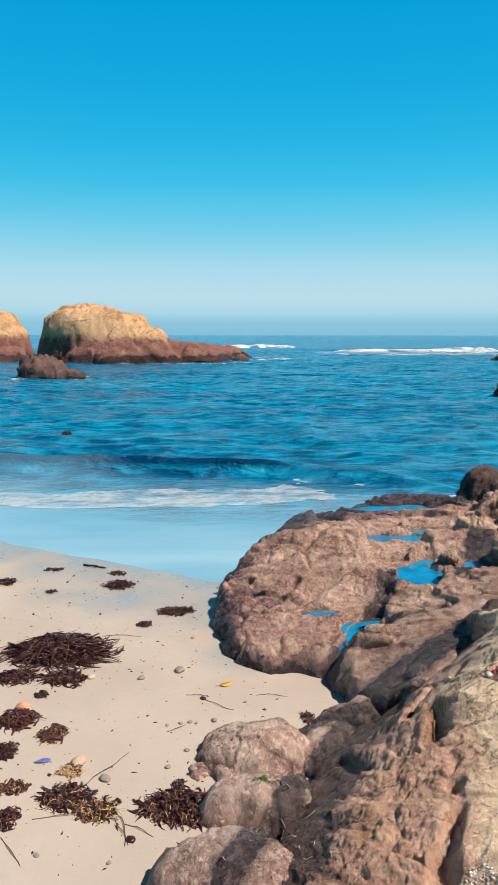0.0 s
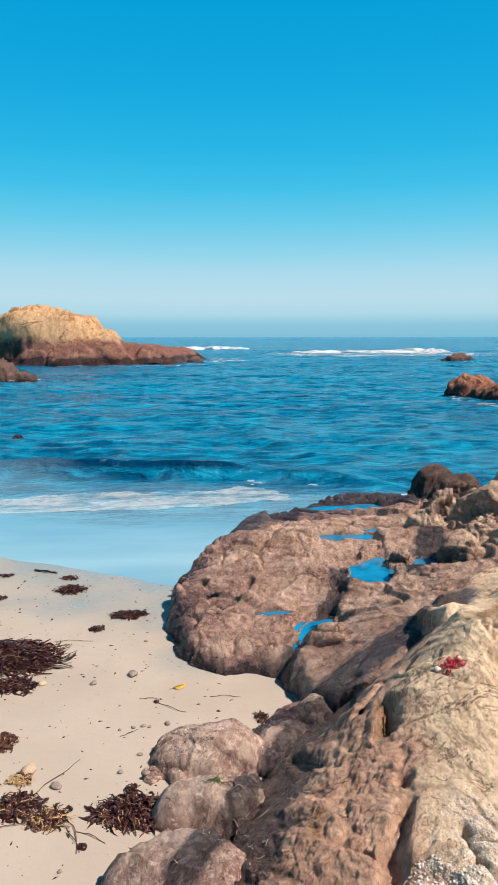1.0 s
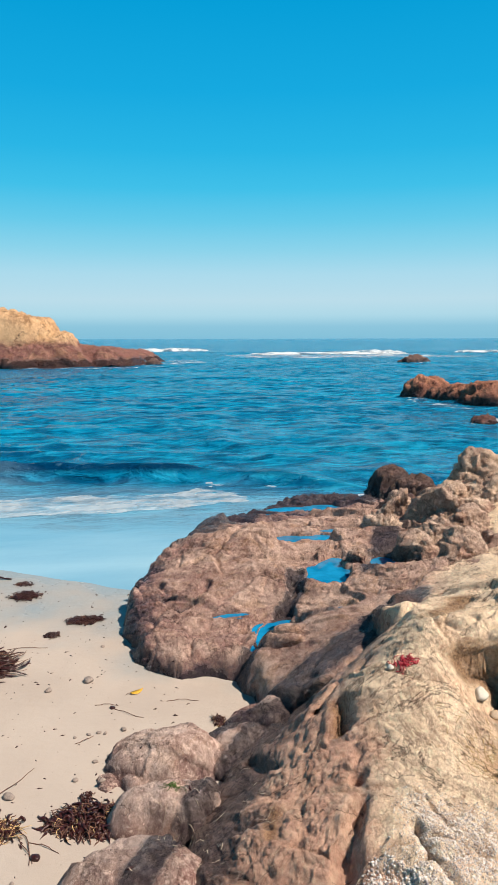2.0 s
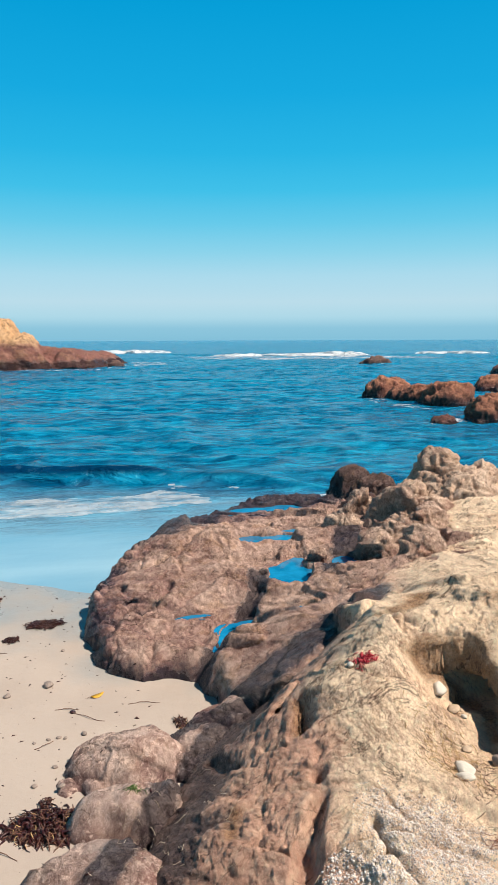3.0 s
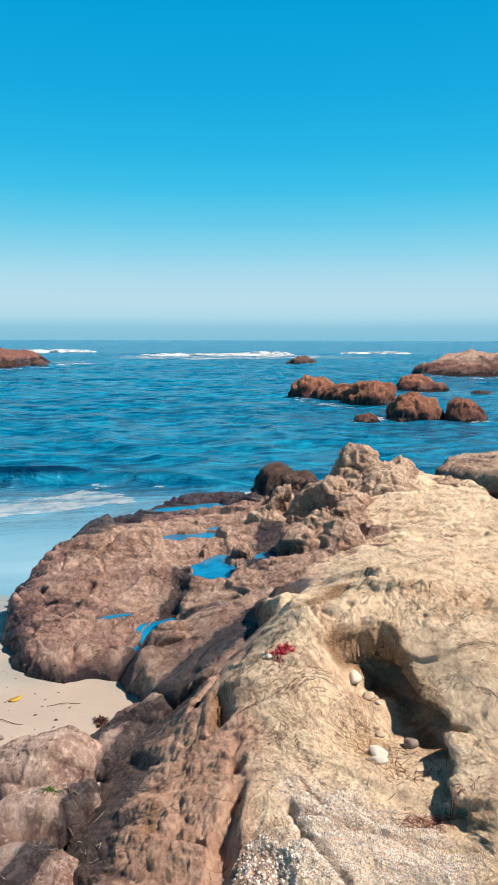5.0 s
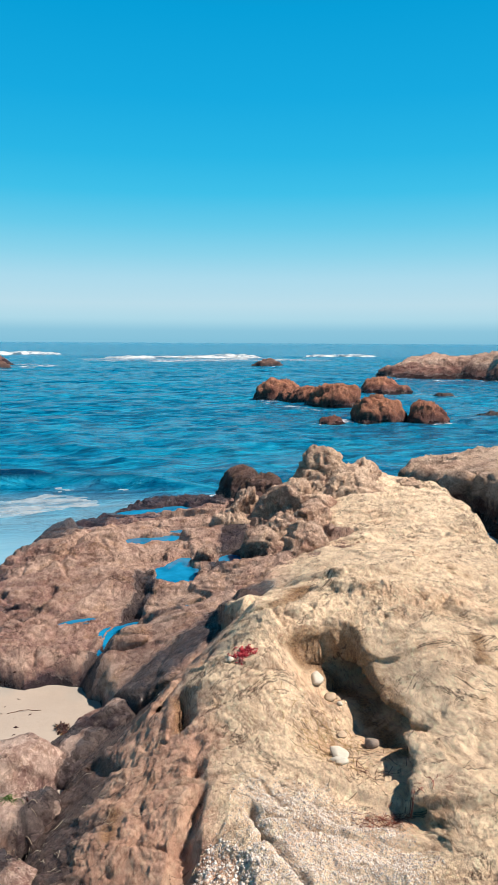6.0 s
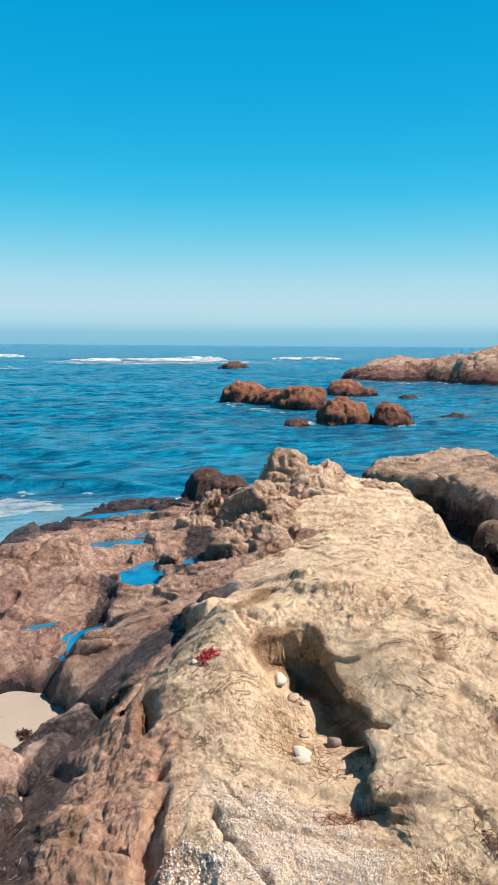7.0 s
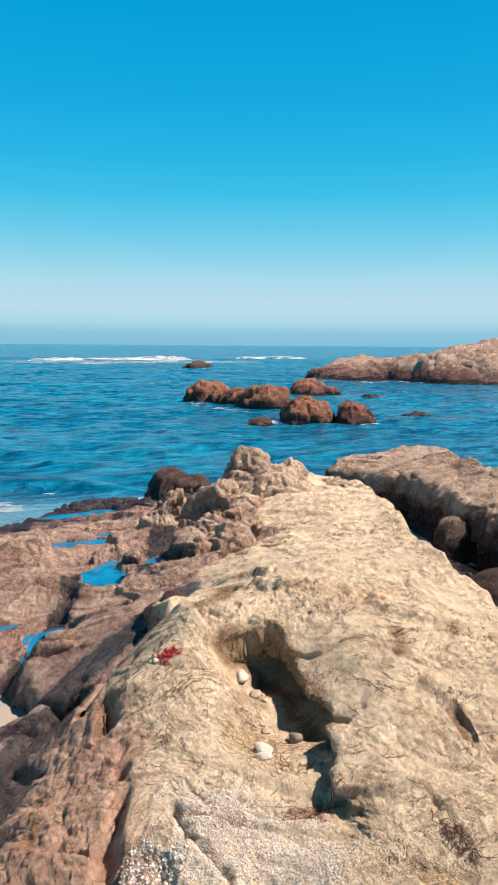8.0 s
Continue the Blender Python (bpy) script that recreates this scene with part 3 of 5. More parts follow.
OUTCROP_EDGE = [
    (-0.04, 2.30), (0.02, 2.75), (0.14, 3.10), (0.28, 3.44), (0.48, 3.82), (0.80, 4.22), (1.20, 4.50), (1.58, 4.95), (2.05, 5.40), (2.55, 5.85),
    (2.75, 6.60), (3.00, 7.20), (3.15, 7.90), (3.30, 8.42), (4.00, 8.60), (4.80, 8.50), (5.12, 7.80), (4.92, 6.80), (4.40, 5.72), (4.15, 4.85),
    (3.75, 3.80), (3.70, 2.00), (3.40, 0.70), (0.60, 0.70), (0.00, 1.60),
]
# the lip of the hollow, from its head down to the gravel
LIP = [(1.30, 9.5), (1.50, 3.90), (1.58, 3.52), (1.70, 3.50), (1.86, 3.43), (1.85, 3.18), (1.84, 2.93), (1.82, 2.76), (1.72, 2.55), (1.62, 2.32), (1.55, 2.08), (1.50, -1.0)]
GROOVES = [
    ([(0.92, 3.42), (0.88, 3.22)], 0.045, 0.12), ([(0.86, 2.84), (0.79, 2.64), (0.70, 2.42), (0.62, 2.20)], 0.030, 0.09), ([(0.97, 2.48), (0.98, 2.30), (1.04, 2.10), (1.09, 1.90)], 0.018, 0.05),
    ([(1.80, 2.73), (1.98, 2.70)], 0.025, 0.06), ([(2.38, 2.52), (2.31, 2.34)], 0.018, 0.035), ([(1.90, 2.06), (1.86, 1.82)], 0.014, 0.035), ([(2.78, 4.36), (3.06, 4.30)], 0.030, 0.08),
    ([(0.62, 3.16), (0.52, 3.40), (0.50, 3.62)], 0.030, 0.04), ([(1.16, 3.86), (0.96, 3.66), (0.84, 3.50)], 0.030, 0.05), ([(2.05, 4.95), (1.72, 4.42), (1.42, 4.10)], 0.045, 0.06),
]
VALLEY = [(-0.10, 2.60), (0.03, 2.86), (0.12, 3.01), (0.20, 3.28), (0.28, 3.53), (0.43, 3.81), (0.64, 4.12), (0.78, 4.33), (1.18, 4.50), (1.46, 4.70), (1.65, 4.86), (1.90, 5.13)]


RUST = [(LIP[2:8], 0.10), ([(0.92, 3.42), (0.88, 3.22)], 0.07), ([(0.50, 2.85), (0.46, 2.70)], 0.06), ([(2.45, 3.10), (2.38, 2.95)], 0.07), ([(2.38, 2.50), (2.32, 2.36)], 0.05), ([(1.9, 4.2), (1.62, 3.9)], 0.12)]


def outcrop_height(x, y):
    """The hollow's side and the roof's side meet in a small cliff along the lip."""
    away, side = along(x + 0.055 * fbm(x, y, x * 0, 6.0, 5, 78, 0.6), y + 0.055 * fbm(x, y, x * 0, 6.0, 5, 79, 0.6), LIP)
    roof = smooth(-0.03, 0.03, away * side)
    return rolling(x, y, FLANK + HOLLOW + SHARED) * (1 - roof) + rolling(x, y, ROOF + SHARED + BACK_KNOLLS) * roof


def undercut(x, y, x2, y2, z2):
    """Below the lip the rock is hollowed out."""
    away, _ = along(x, y, LIP[2:11])
    reach = np.exp(-(away / 0.11) ** 2) * (0.9 + 0.6 * fbm(x, y, z2, 6.0, 3, 77))
    cave = reach * smooth(0.555, 0.60, z2) * (1 - smooth(0.63, 0.73, z2))
    deep = 0.09 + 0.25 * smooth(2.7, 3.0, y)
    return x2 + deep * cave, y2 + 0.4 * deep * cave, z2


outcrop = new("rock_outcrop")
tagged(outcrop, "large sunlit tan rock outcrop with pitted cracked surface", "rock")
ROCK_BODIES = []
for name, span, step, keep in (("front", (-0.3, 3.0, 1.45, 4.3), 0.0065, None), ("body", (-0.3, 5.6, 0.5, 9.1), 0.016, lambda x, y: ~((x < 2.93) & (y > 1.52) & (y < 4.23)))):
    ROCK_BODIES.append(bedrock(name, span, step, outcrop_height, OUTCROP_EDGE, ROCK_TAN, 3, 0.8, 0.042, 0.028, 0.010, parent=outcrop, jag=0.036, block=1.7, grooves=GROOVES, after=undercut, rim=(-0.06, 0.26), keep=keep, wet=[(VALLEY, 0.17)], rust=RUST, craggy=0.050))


def crag(name, span, step, lumps, material, seed, scale, amount, parent, jag=1.3):
    ob = rock(name, span, step, lumps, material, seed, scale, amount, amount * 0.50, amount * 0.8, 0.04, floor=-0.1, upright=0.45, jag=amount * jag, ledge=amount * 0.45, craggy=amount * 1.0)
    ob.parent = parent
    return ob


crag("peak", (2.6, 4.9, 6.8, 9.2), 0.012, [(3.74, 8.16, 0.27, 0.26, 10, 1.17, 3.2, 0.30), (3.84, 7.90, 0.54, 0.75, 15, 0.97, 1.5, 0.34), (3.30, 7.85, 0.24, 0.40, 10, 0.84, 2.4, 0.40), (3.36, 7.40, 0.30, 0.26, 20, 0.84, 2.6, 0.35)], ROCK_PEAK, 33, 0.60, 0.062, outcrop)
crag("hump", (3.7, 5.3, 7.2, 8.8), 0.014, [(4.30, 8.12, 0.36, 0.34, -20, 0.97, 2.2, 0.40), (4.72, 7.76, 0.35, 0.40, 0, 0.84, 2.2, 0.4)], ROCK_PEAK, 34, 0.55, 0.060, outcrop)
crag("crest", (1.6, 3.6, 5.0, 8.5), 0.012,
     [(2.70, 6.80, 0.26, 0.30, 20, 0.74, 3.0, 0.40), (2.38, 7.36, 0.30, 0.22, 15, 0.60, 4.0, 0.40), (2.44, 6.42, 0.18, 0.26, 10, 0.61, 3.0, 0.40), (2.98, 7.55, 0.24, 0.36, -15, 0.83, 2.6, 0.45),
      (2.08, 5.74, 0.26, 0.16, 40, 0.54, 2.8, 0.35), (2.66, 5.98, 0.30, 0.22, 40, 0.70, 2.6, 0.35), (1.88, 6.52, 0.10, 0.18, -10, 0.48, 3.2, 0.40), (2.62, 7.05, 0.16, 0.20, 10, 0.64, 3.2, 0.40),
      (2.80, 6.38, 0.20, 0.22, 30, 0.70, 3.0, 0.40), (2.75, 7.95, 0.22, 0.16, 10, 0.66, 3.2, 0.40), (3.12, 6.95, 0.28, 0.22, 45, 0.78, 3.0, 0.40)], ROCK_RAGGED, 35, 0.42, 0.075, outcrop, 1.2)

SHELF_NEAR = [
    (0.05, 6.40, 0.28, 0.32), (0.20, 6.00, 0.23, 0.22), (-0.02, 5.55, 0.15, 0.20), (0.30, 5.30, 0.17, 0.18), (0.58, 5.25, 0.15, 0.14),
    (0.76, 6.78, 0.34, 0.35), (0.93, 7.35, 0.48, 0.32), (1.38, 6.88, 0.36, 0.25), (1.12, 6.20, 0.31, 0.18), (0.93, 5.03, 0.33, 0.16),
    (1.07, 4.45, 0.40, 0.22), (0.75, 4.62, 0.20, 0.14), (1.32, 4.70, 0.50, 0.22), (1.42, 5.79, 0.36, 0.22), (1.75, 6.25, 0.42, 0.22),
    (0.87, 5.72, 0.15, 0.12), (0.55, 5.80, 0.21, 0.16), (1.20, 5.30, 0.40, 0.20),
]
SHELF_FAR = [
    (2.15, 6.62, 0.42, 0.28), (2.30, 7.50, 0.46, 0.36), (0.20, 7.60, 0.26, 0.28), (0.60, 8.40, 0.29, 0.36), (1.53, 9.08, 0.18, 0.45),
    (1.00, 9.70, 0.08, 0.36), (1.80, 10.20, 0.15, 0.45), (2.45, 9.50, 0.22, 0.45), (1.60, 8.00, 0.38, 0.36), (2.60, 8.50, 0.34, 0.45),
    (1.70, 5.20, 0.50, 0.28), (-0.05, 7.00, 0.20, 0.20),
]
SHELF_EDGE = [
    (-0.40, 6.55), (-0.34, 5.95), (-0.15, 5.25), (0.00, 5.14), (0.15, 4.98), (0.32, 5.08), (0.52, 5.02), (0.62, 4.78), (0.64, 4.45), (0.80, 4.15),
    (1.20, 4.00), (2.20, 4.50), (3.30, 6.00), (3.40, 9.00), (2.90, 10.20), (2.00, 10.60), (1.25, 10.20), (0.72, 9.20), (0.22, 8.20), (-0.18, 7.30),
]
# tide pools: centre, half lengths, turn, water level
POOLS = [
    (1.58, 6.44, 0.12, 0.27, -12, 0.335), (1.58, 7.42, 0.26, 0.09, 6, 0.395), (0.86, 5.54, 0.08, 0.11, -10, 0.165), (0.60, 5.82, 0.10, 0.03, 4, 0.205),
    (2.10, 6.50, 0.08, 0.12, 0, 0.385), (2.24, 6.20, 0.08, 0.08, 0, 0.375), (2.62, 7.32, 0.10, 0.08, 0, 0.40), (1.46, 5.46, 0.07, 0.06, 0, 0.345), (1.95, 9.75, 0.30, 0.10, 10, 0.160), (1.35, 9.35, 0.20, 0.09, 0, 0.155),
    (1.95, 7.62, 0.14, 0.05, 0, 0.41),
]
CHANNEL = (0.90, 5.50, 0.20, 0.060, 62, 0.160)
SEEPS = [([(0.50, 4.80), (0.66, 5.05), (0.90, 5.48), (1.06, 5.87), (1.20, 6.10), (1.24, 6.42)], 0.10), ([(-0.42, 6.70), (-0.34, 5.95), (-0.24, 5.40)], 0.11), ([(0.20, 8.1), (0.75, 9.1), (1.3, 10.0), (2.0, 10.4), (2.7, 10.0)], 0.55), ([(1.9, 6.1), (2.15, 6.6), (2.3, 7.1), (2.6, 7.6)], 0.16), (VALLEY, 0.18)]
shelf_rock = new("rock_shelf")
tagged(shelf_rock, "low wet brown rock shelf holding tide pools beside the sand", "rock")
shelf = bedrock("body", (-0.9, 3.6, 3.7, 11.2), 0.013, SHELF_NEAR + SHELF_FAR, SHELF_EDGE, ROCK_SHELF, 9, 0.8, 0.040, 0.024, 0.016,
                pools=POOLS + [CHANNEL], rim=(-0.14, 0.16), depth=0.8, parent=shelf_rock, jag=0.085, block=2.0, craggy=0.052, wet=SEEPS,
                grooves=[([(0.50, 4.80), (0.66, 5.05), (0.90, 5.48), (1.06, 5.87), (1.20, 6.10), (1.24, 6.42)], 0.055, 0.10), ([(-0.30, 6.10), (0.09, 6.22), (-0.02, 6.64)], 0.035, 0.06), ([(0.44, 6.51), (0.32, 6.10), (0.12, 6.03), (-0.07, 5.70)], 0.030, 0.06),
                         ([(0.23, 5.30), (0.17, 4.95)], 0.030, 0.07), ([(0.95, 7.9), (0.67, 7.25), (0.33, 6.92)], 0.050, 0.05)])
LOBES = [(0.08, 5.52, 0.30, 0.28, 20, 0.20), (0.50, 5.42, 0.26, 0.24, 0, 0.20), (1.05, 5.08, 0.26, 0.34, 70, 0.40)]
for k, (cx, cy, rx, ry, turn, top) in enumerate(LOBES):
    lobe = rock("lobe", (cx - 0.8, cx + 0.8, cy - 0.8, cy + 0.8), 0.013, [(cx, cy, rx, ry, turn, top, 3.4, 0.26)], ROCK_SHELF, 400 + k, 0.7, 0.030, 0.018, 0.02, floor=-0.05, jag=0.040, block=2.2, craggy=0.028)
    soak_in(lobe, np.array([v.co[:] for v in lobe.data.vertices]), SEEPS)
    lobe.parent = shelf_rock

BOULDERS = [
    (-0.02, 3.94, 0.33, 0.28, 8, 0.24, 61, 0.24), (0.00, 3.38, 0.28, 0.20, 15, 0.29, 62, 0.22), (-0.12, 2.80, 0.36, 0.30, 30, 0.36, 63, 0.26), (-0.28, 3.74, 0.09, 0.14, 0, 0.14, 64, 0.16),
    (0.62, 4.42, 0.26, 0.14, 25, 0.14, 65, 0.16), (0.36, 3.96, 0.36, 0.26, 35, 0.17, 66, 0.14),
]
BOULDER_BODIES = []
for cx, cy, rx, ry, turn, top, seed, drop in BOULDERS:
    stone = rock("boulder", (cx - 0.75, cx + 0.75, cy - 0.75, cy + 0.75), 0.010, [(cx, cy, rx, ry, turn, top, 3.6, drop), (cx + 0.14, cy - 0.04, rx * 0.85, ry * 0.9, turn + 30, top + 0.02, 3.4, drop)],
                 ROCK_PINK, seed, 0.6, 0.022, 0.016, 0.016, floor=-0.2, jag=0.028, block=1.2, craggy=0.016)
    soak_in(stone, np.array([v.co[:] for v in stone.data.vertices]), [(VALLEY, 0.085), ([(0.30, 4.16), (0.62, 4.26)], 0.17)])
    BOULDER_BODIES.append(stone)
    tagged(stone, "smooth rounded brown boulder half buried in sand", "boulder", "boulders beside the outcrop")

for span, lumps, seed in (
    ((2.7, 4.6, 9.7, 12.0), [(3.52, 10.75, 0.36, 0.42, 0, 0.50, 3.0, 0.5)], 17), ((2.8, 4.4, 8.7, 10.6), [(3.50, 9.55, 0.40, 0.55, 20, 0.56, 2.8, 0.5)], 18), ((2.5, 3.9, 8.0, 9.6), [(3.08, 8.75, 0.36, 0.42, 0, 0.55, 2.6, 0.5)], 19)):
    ob = rock("dark_rock", span, 0.02, lumps, ROCK_DARK, seed, 0.45, 0.06, 0.03, 0.04, jag=0.09, craggy=0.08)
    tagged(ob, "black wet jagged rock at the sea's edge beside the outcrop", "rock", "dark rocks at the sea's edge")
BACK_EDGE = [(5.35, 9.6), (6.0, 10.2), (7.1, 10.1), (7.7, 9.2), (7.35, 7.9), (7.0, 6.9), (6.9, 5.6), (6.4, 4.8), (5.75, 5.1), (5.6, 6.2), (5.90, 7.2), (6.05, 8.2), (5.60, 9.0)]
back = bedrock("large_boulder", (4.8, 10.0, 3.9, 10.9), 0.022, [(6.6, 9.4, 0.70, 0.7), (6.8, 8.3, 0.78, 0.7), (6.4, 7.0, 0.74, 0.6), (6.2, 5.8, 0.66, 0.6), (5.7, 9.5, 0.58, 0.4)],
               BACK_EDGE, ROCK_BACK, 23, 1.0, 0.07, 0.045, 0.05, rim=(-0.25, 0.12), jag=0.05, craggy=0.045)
tagged(back, "large weathered boulder rising behind the outcrop above dark gap", "boulder")
ledge = rock("ledge_rock", (4.9, 6.7, 5.8, 7.8), 0.02, [(5.80, 6.75, 0.40, 0.30, 40, 0.44, 3.0, 0.4)], ROCK_BACK, 24, 0.6, 0.05)
tagged(ledge, "pale broken block at the foot of the large boulder", "rock")
# wet floor that fills the gap; its black also paints in the gap's shade
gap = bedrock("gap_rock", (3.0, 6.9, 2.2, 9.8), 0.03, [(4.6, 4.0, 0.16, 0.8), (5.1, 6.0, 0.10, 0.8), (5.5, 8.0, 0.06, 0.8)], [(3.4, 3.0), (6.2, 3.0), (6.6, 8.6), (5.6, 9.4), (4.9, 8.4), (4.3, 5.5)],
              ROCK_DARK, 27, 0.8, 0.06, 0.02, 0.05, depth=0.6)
tagged(gap, "wet rock floor of the gap behind the outcrop, shade painted black", "rock")
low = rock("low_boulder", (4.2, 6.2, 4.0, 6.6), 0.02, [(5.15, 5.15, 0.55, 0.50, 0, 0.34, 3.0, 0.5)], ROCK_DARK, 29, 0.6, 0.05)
tagged(low, "dark wet boulder lying in the gap beside the outcrop", "boulder")

# rocks standing in the sea: span, step, domes, material, label
SEA_ROCKS = [
    ((8.6, 14.5, 22.5, 33.5), 0.05, [(11.1, 30.0, 1.05, 0.9, 0, 0.74, 6.0, 0.95), (11.7, 28.1, 1.0, 1.7, 20, 0.56, 5.0, 0.8), (12.1, 26.2, 1.05, 1.0, 0, 0.74, 6.0, 0.95)], ROCK_SEA, "two-lobed reddish brown rock standing in the sea"),
    ((9.2, 12.6, 18.6, 22.6), 0.04, [(10.9, 20.3, 0.86, 0.75, 0, 0.74, 6.0, 0.9), (10.6, 20.0, 0.6, 0.5, 0, 0.6, 3, 0.7)], ROCK_SEA, "rounded reddish brown rock standing in the sea"),
    ((10.9, 13.8, 18.0, 21.6), 0.04, [(12.20, 19.7, 0.60, 0.60, 0, 0.64, 5.5, 0.85), (12.5, 19.5, 0.45, 0.4, 0, 0.5, 3, 0.6)], ROCK_SEA, "lumpy reddish brown rock beside a larger one"),
    ((8.2, 10.2, 18.8, 21.2), 0.04, [(9.2, 20.0, 0.46, 0.4, 0, 0.28, 2.6, 0.4)], ROCK_SEA, "small low brown rock awash in the sea"),
    ((15.6, 20.6, 30.5, 37.0), 0.09, [(17.9, 33.4, 1.05, 1.2, 30, 0.66, 3.0, 0.8), (18.6, 33.0, 0.7, 0.8, 0, 0.4, 3.0, 0.6)], ROCK_SEA, "low brown rock behind the standing rocks"),
    ((17.4, 20.4, 27.4, 30.6), 0.07, [(18.9, 29.0, 0.66, 0.5, 0, 0.26, 2.6, 0.5)], ROCK_DARK, "dark rock awash with a little foam"),
    ((13.9, 17.0, 19.4, 22.6), 0.05, [(15.5, 21.0, 0.78, 0.4, -30, 0.20, 2.6, 0.4)], ROCK_DARK, "flat dark rock barely above the water"),
    ((22.6, 28.5, 70.0, 76.5), 0.14, [(25.6, 73.2, 1.7, 1.0, 0, 0.70, 2.6, 0.9)], ROCK_DARK, "distant dark rock near the breakers"),
    ((-14.6, -8.2, 39.0, 46.5), 0.10, [(-11.9, 42.6, 1.5, 1.2, 0, 1.20, 3.6, 1.1), (-10.6, 42.4, 1.3, 0.9, 0, 0.6, 3.0, 0.8)], ROCK_DARK, "low dark rock with a pale flat top"),
    ((-5.4, -3.6, 16.8, 19.0), 0.03, [(-4.5, 17.95, 0.22, 0.22, 0, 0.15, 2.6, 0.4)], ROCK_DARK, "small dark rock just breaking the surface"),
    ((-2.6, 1.0, 68.0, 72.5), 0.10, [(-0.8, 70.0, 0.9, 0.8, 0, 0.66, 3.0, 0.8)], ROCK_DARK, "dark block of rock off the headland's tip"),
]
for k, (span, step, lumps, material, label) in enumerate(SEA_ROCKS):
    size = max(l[2] for l in lumps)
    ob = rock("sea_rock", span, step, lumps, material, 100 + k, 0.7 * size, 0.15 * size, 0.10 * size, 0.08 * size, 0.06 * size, floor=-0.25, jag=0.10 * size, craggy=0.09 * size)
    tagged(ob, label, "sea rock", "rocks standing in the sea")


def headland(label, span, cliff, foot, material, seed, scale):
    """A headland with its cliff and the lower foot that slopes into the sea."""
    base = tagged(new("headland"), label, "headland", "headlands round the cove")
    for name, lumps, k in (("cliff", cliff, 0), ("foot", foot, 5)):
        ob = rock(name, span, 0.15, lumps, material, seed + k, scale, 0.08 * scale, 0.06 * scale, 0.05 * scale, 0.25, jag=0.05 * scale, craggy=0.04 * scale)
        ob.parent = base
    return base


headland("golden sandstone headland with dark foot sloping into the sea", (-20.5, 4.5, 57.0, 92.0),
         [(-14.1, 69.5, 5.5, 5.0, 0, 4.45, 10.0, 3.2), (-13.8, 69.5, 1.6, 2.2, 0, 4.70, 2.2, 0.5), (-9.2, 69.0, 2.4, 4.0, 0, 3.0, 3.0, 2.4)],
         [(-12.0, 67.5, 6.4, 4.4, 0, 1.7, 4.0, 2.0), (-6.0, 70.5, 4.6, 4.0, -15, 1.8, 3.0, 2.0), (-3.6, 80.5, 4.0, 2.2, 0, 1.2, 2.6, 1.5)], ROCK_GOLD, 201, 5.0)
headland("golden sandstone headland beyond a narrow gap", (-38.0, -18.5, 62.0, 84.0),
         [(-25.9, 71.5, 4.6, 4.5, 0, 4.6, 5.0, 3.0)], [(-25.4, 70.5, 5.0, 5.0, 0, 1.6, 4.0, 2.0)], ROCK_GOLD, 211, 5.0)
headland("broad brown headland of broken rock across the cove", (22.0, 66.0, 33.0, 70.0),
         [(37.0, 43.0, 5.0, 6.0, -30, 2.5, 3.0, 2.2), (45.0, 44.0, 9.0, 9.0, 0, 3.1, 3.4, 2.5), (54, 47, 10, 12, 0, 3.4, 3.4, 3)],
         [(30.8, 48.5, 3.6, 3.6, 20, 1.45, 3.2, 1.6), (28.4, 48.6, 2.6, 2.6, 0, 0.8, 2.6, 1.0), (34.5, 42.0, 3.8, 4.4, -30, 1.9, 3.0, 2.2), (33.6, 46.0, 3.6, 4.0, 0, 1.7, 3.0, 2.0)], ROCK_HEAD, 221, 3.0)


# ---- small helpers for loose things ----
from mathutils.bvhtree import BVHTree

ROCK_TREES = []
for ob in (beach, *ROCK_BODIES, shelf, *BOULDER_BODIES):
    ROCK_TREES.append(BVHTree.FromPolygons([v.co.copy() for v in ob.data.vertices], [tuple(p.vertices) for p in ob.data.polygons]))


def ground_at(x, y, above=5.0):
    """The height of the rock or sand under a place, and the normal there."""
    best, normal = -9.0, Vector((0, 0, 1))
    for tree in ROCK_TREES:
        hit, n, _, _ = tree.ray_cast(Vector((x, y, above)), Vector((0, 0, -1)))
        if hit and hit.z > best:
            best, normal = hit.z, n
    return best, normal


def part(name, points, faces, material, parent, label=""):
    ob = mesh_object(name, points, faces, material, parent)
    if label:
        ob["label"] = label
    return ob


class Pile:
    """Collects many small shapes into one mesh."""

    def __init__(self):
        self.points, self.faces = [], []

    def add(self, points, faces):
        base = len(self.points)
        self.points.extend([tuple(p) for p in points])
        self.faces.extend([tuple(i + base for i in f) for f in faces])

    def ribbon(self, line, width, twist, rng, thick=0.0018):
        """A strap of weed along a line of places: a flat tube of four sides that tapers at both ends."""
        rings, n = [], len(line)
        for i, p in enumerate(line):
            ahead = (line[min(i + 1, n - 1)] - line[max(i - 1, 0)]).normalized()
            side = ahead.cross(Vector((0, 0, 1)))
            side = side.normalized() if side.length > 1e-4 else Vector((1, 0, 0))
            side = Matrix.Rotation(twist * i / n + rng.uniform(-0.3, 0.3), 3, ahead) @ side
            up = side.cross(ahead)
            w = width * (0.35 + 0.65 * math.sin(math.pi * (i + 0.5) / n))
            rings.append((p - side * w, p + up * thick, p + side * w, p - up * thick))
        points = [q for ring in rings for q in ring]
        faces = [(4 * i + k, 4 * i + (k + 1) % 4, 4 * i + 4 + (k + 1) % 4, 4 * i + 4 + k) for i in range(n - 1) for k in range(4)]
        self.add(points, faces + [(3, 2, 1, 0), tuple(4 * (n - 1) + k for k in range(4))])

    def build(self, name, material, parent=None):
        return mesh_object(name, self.points, self.faces, material, parent)


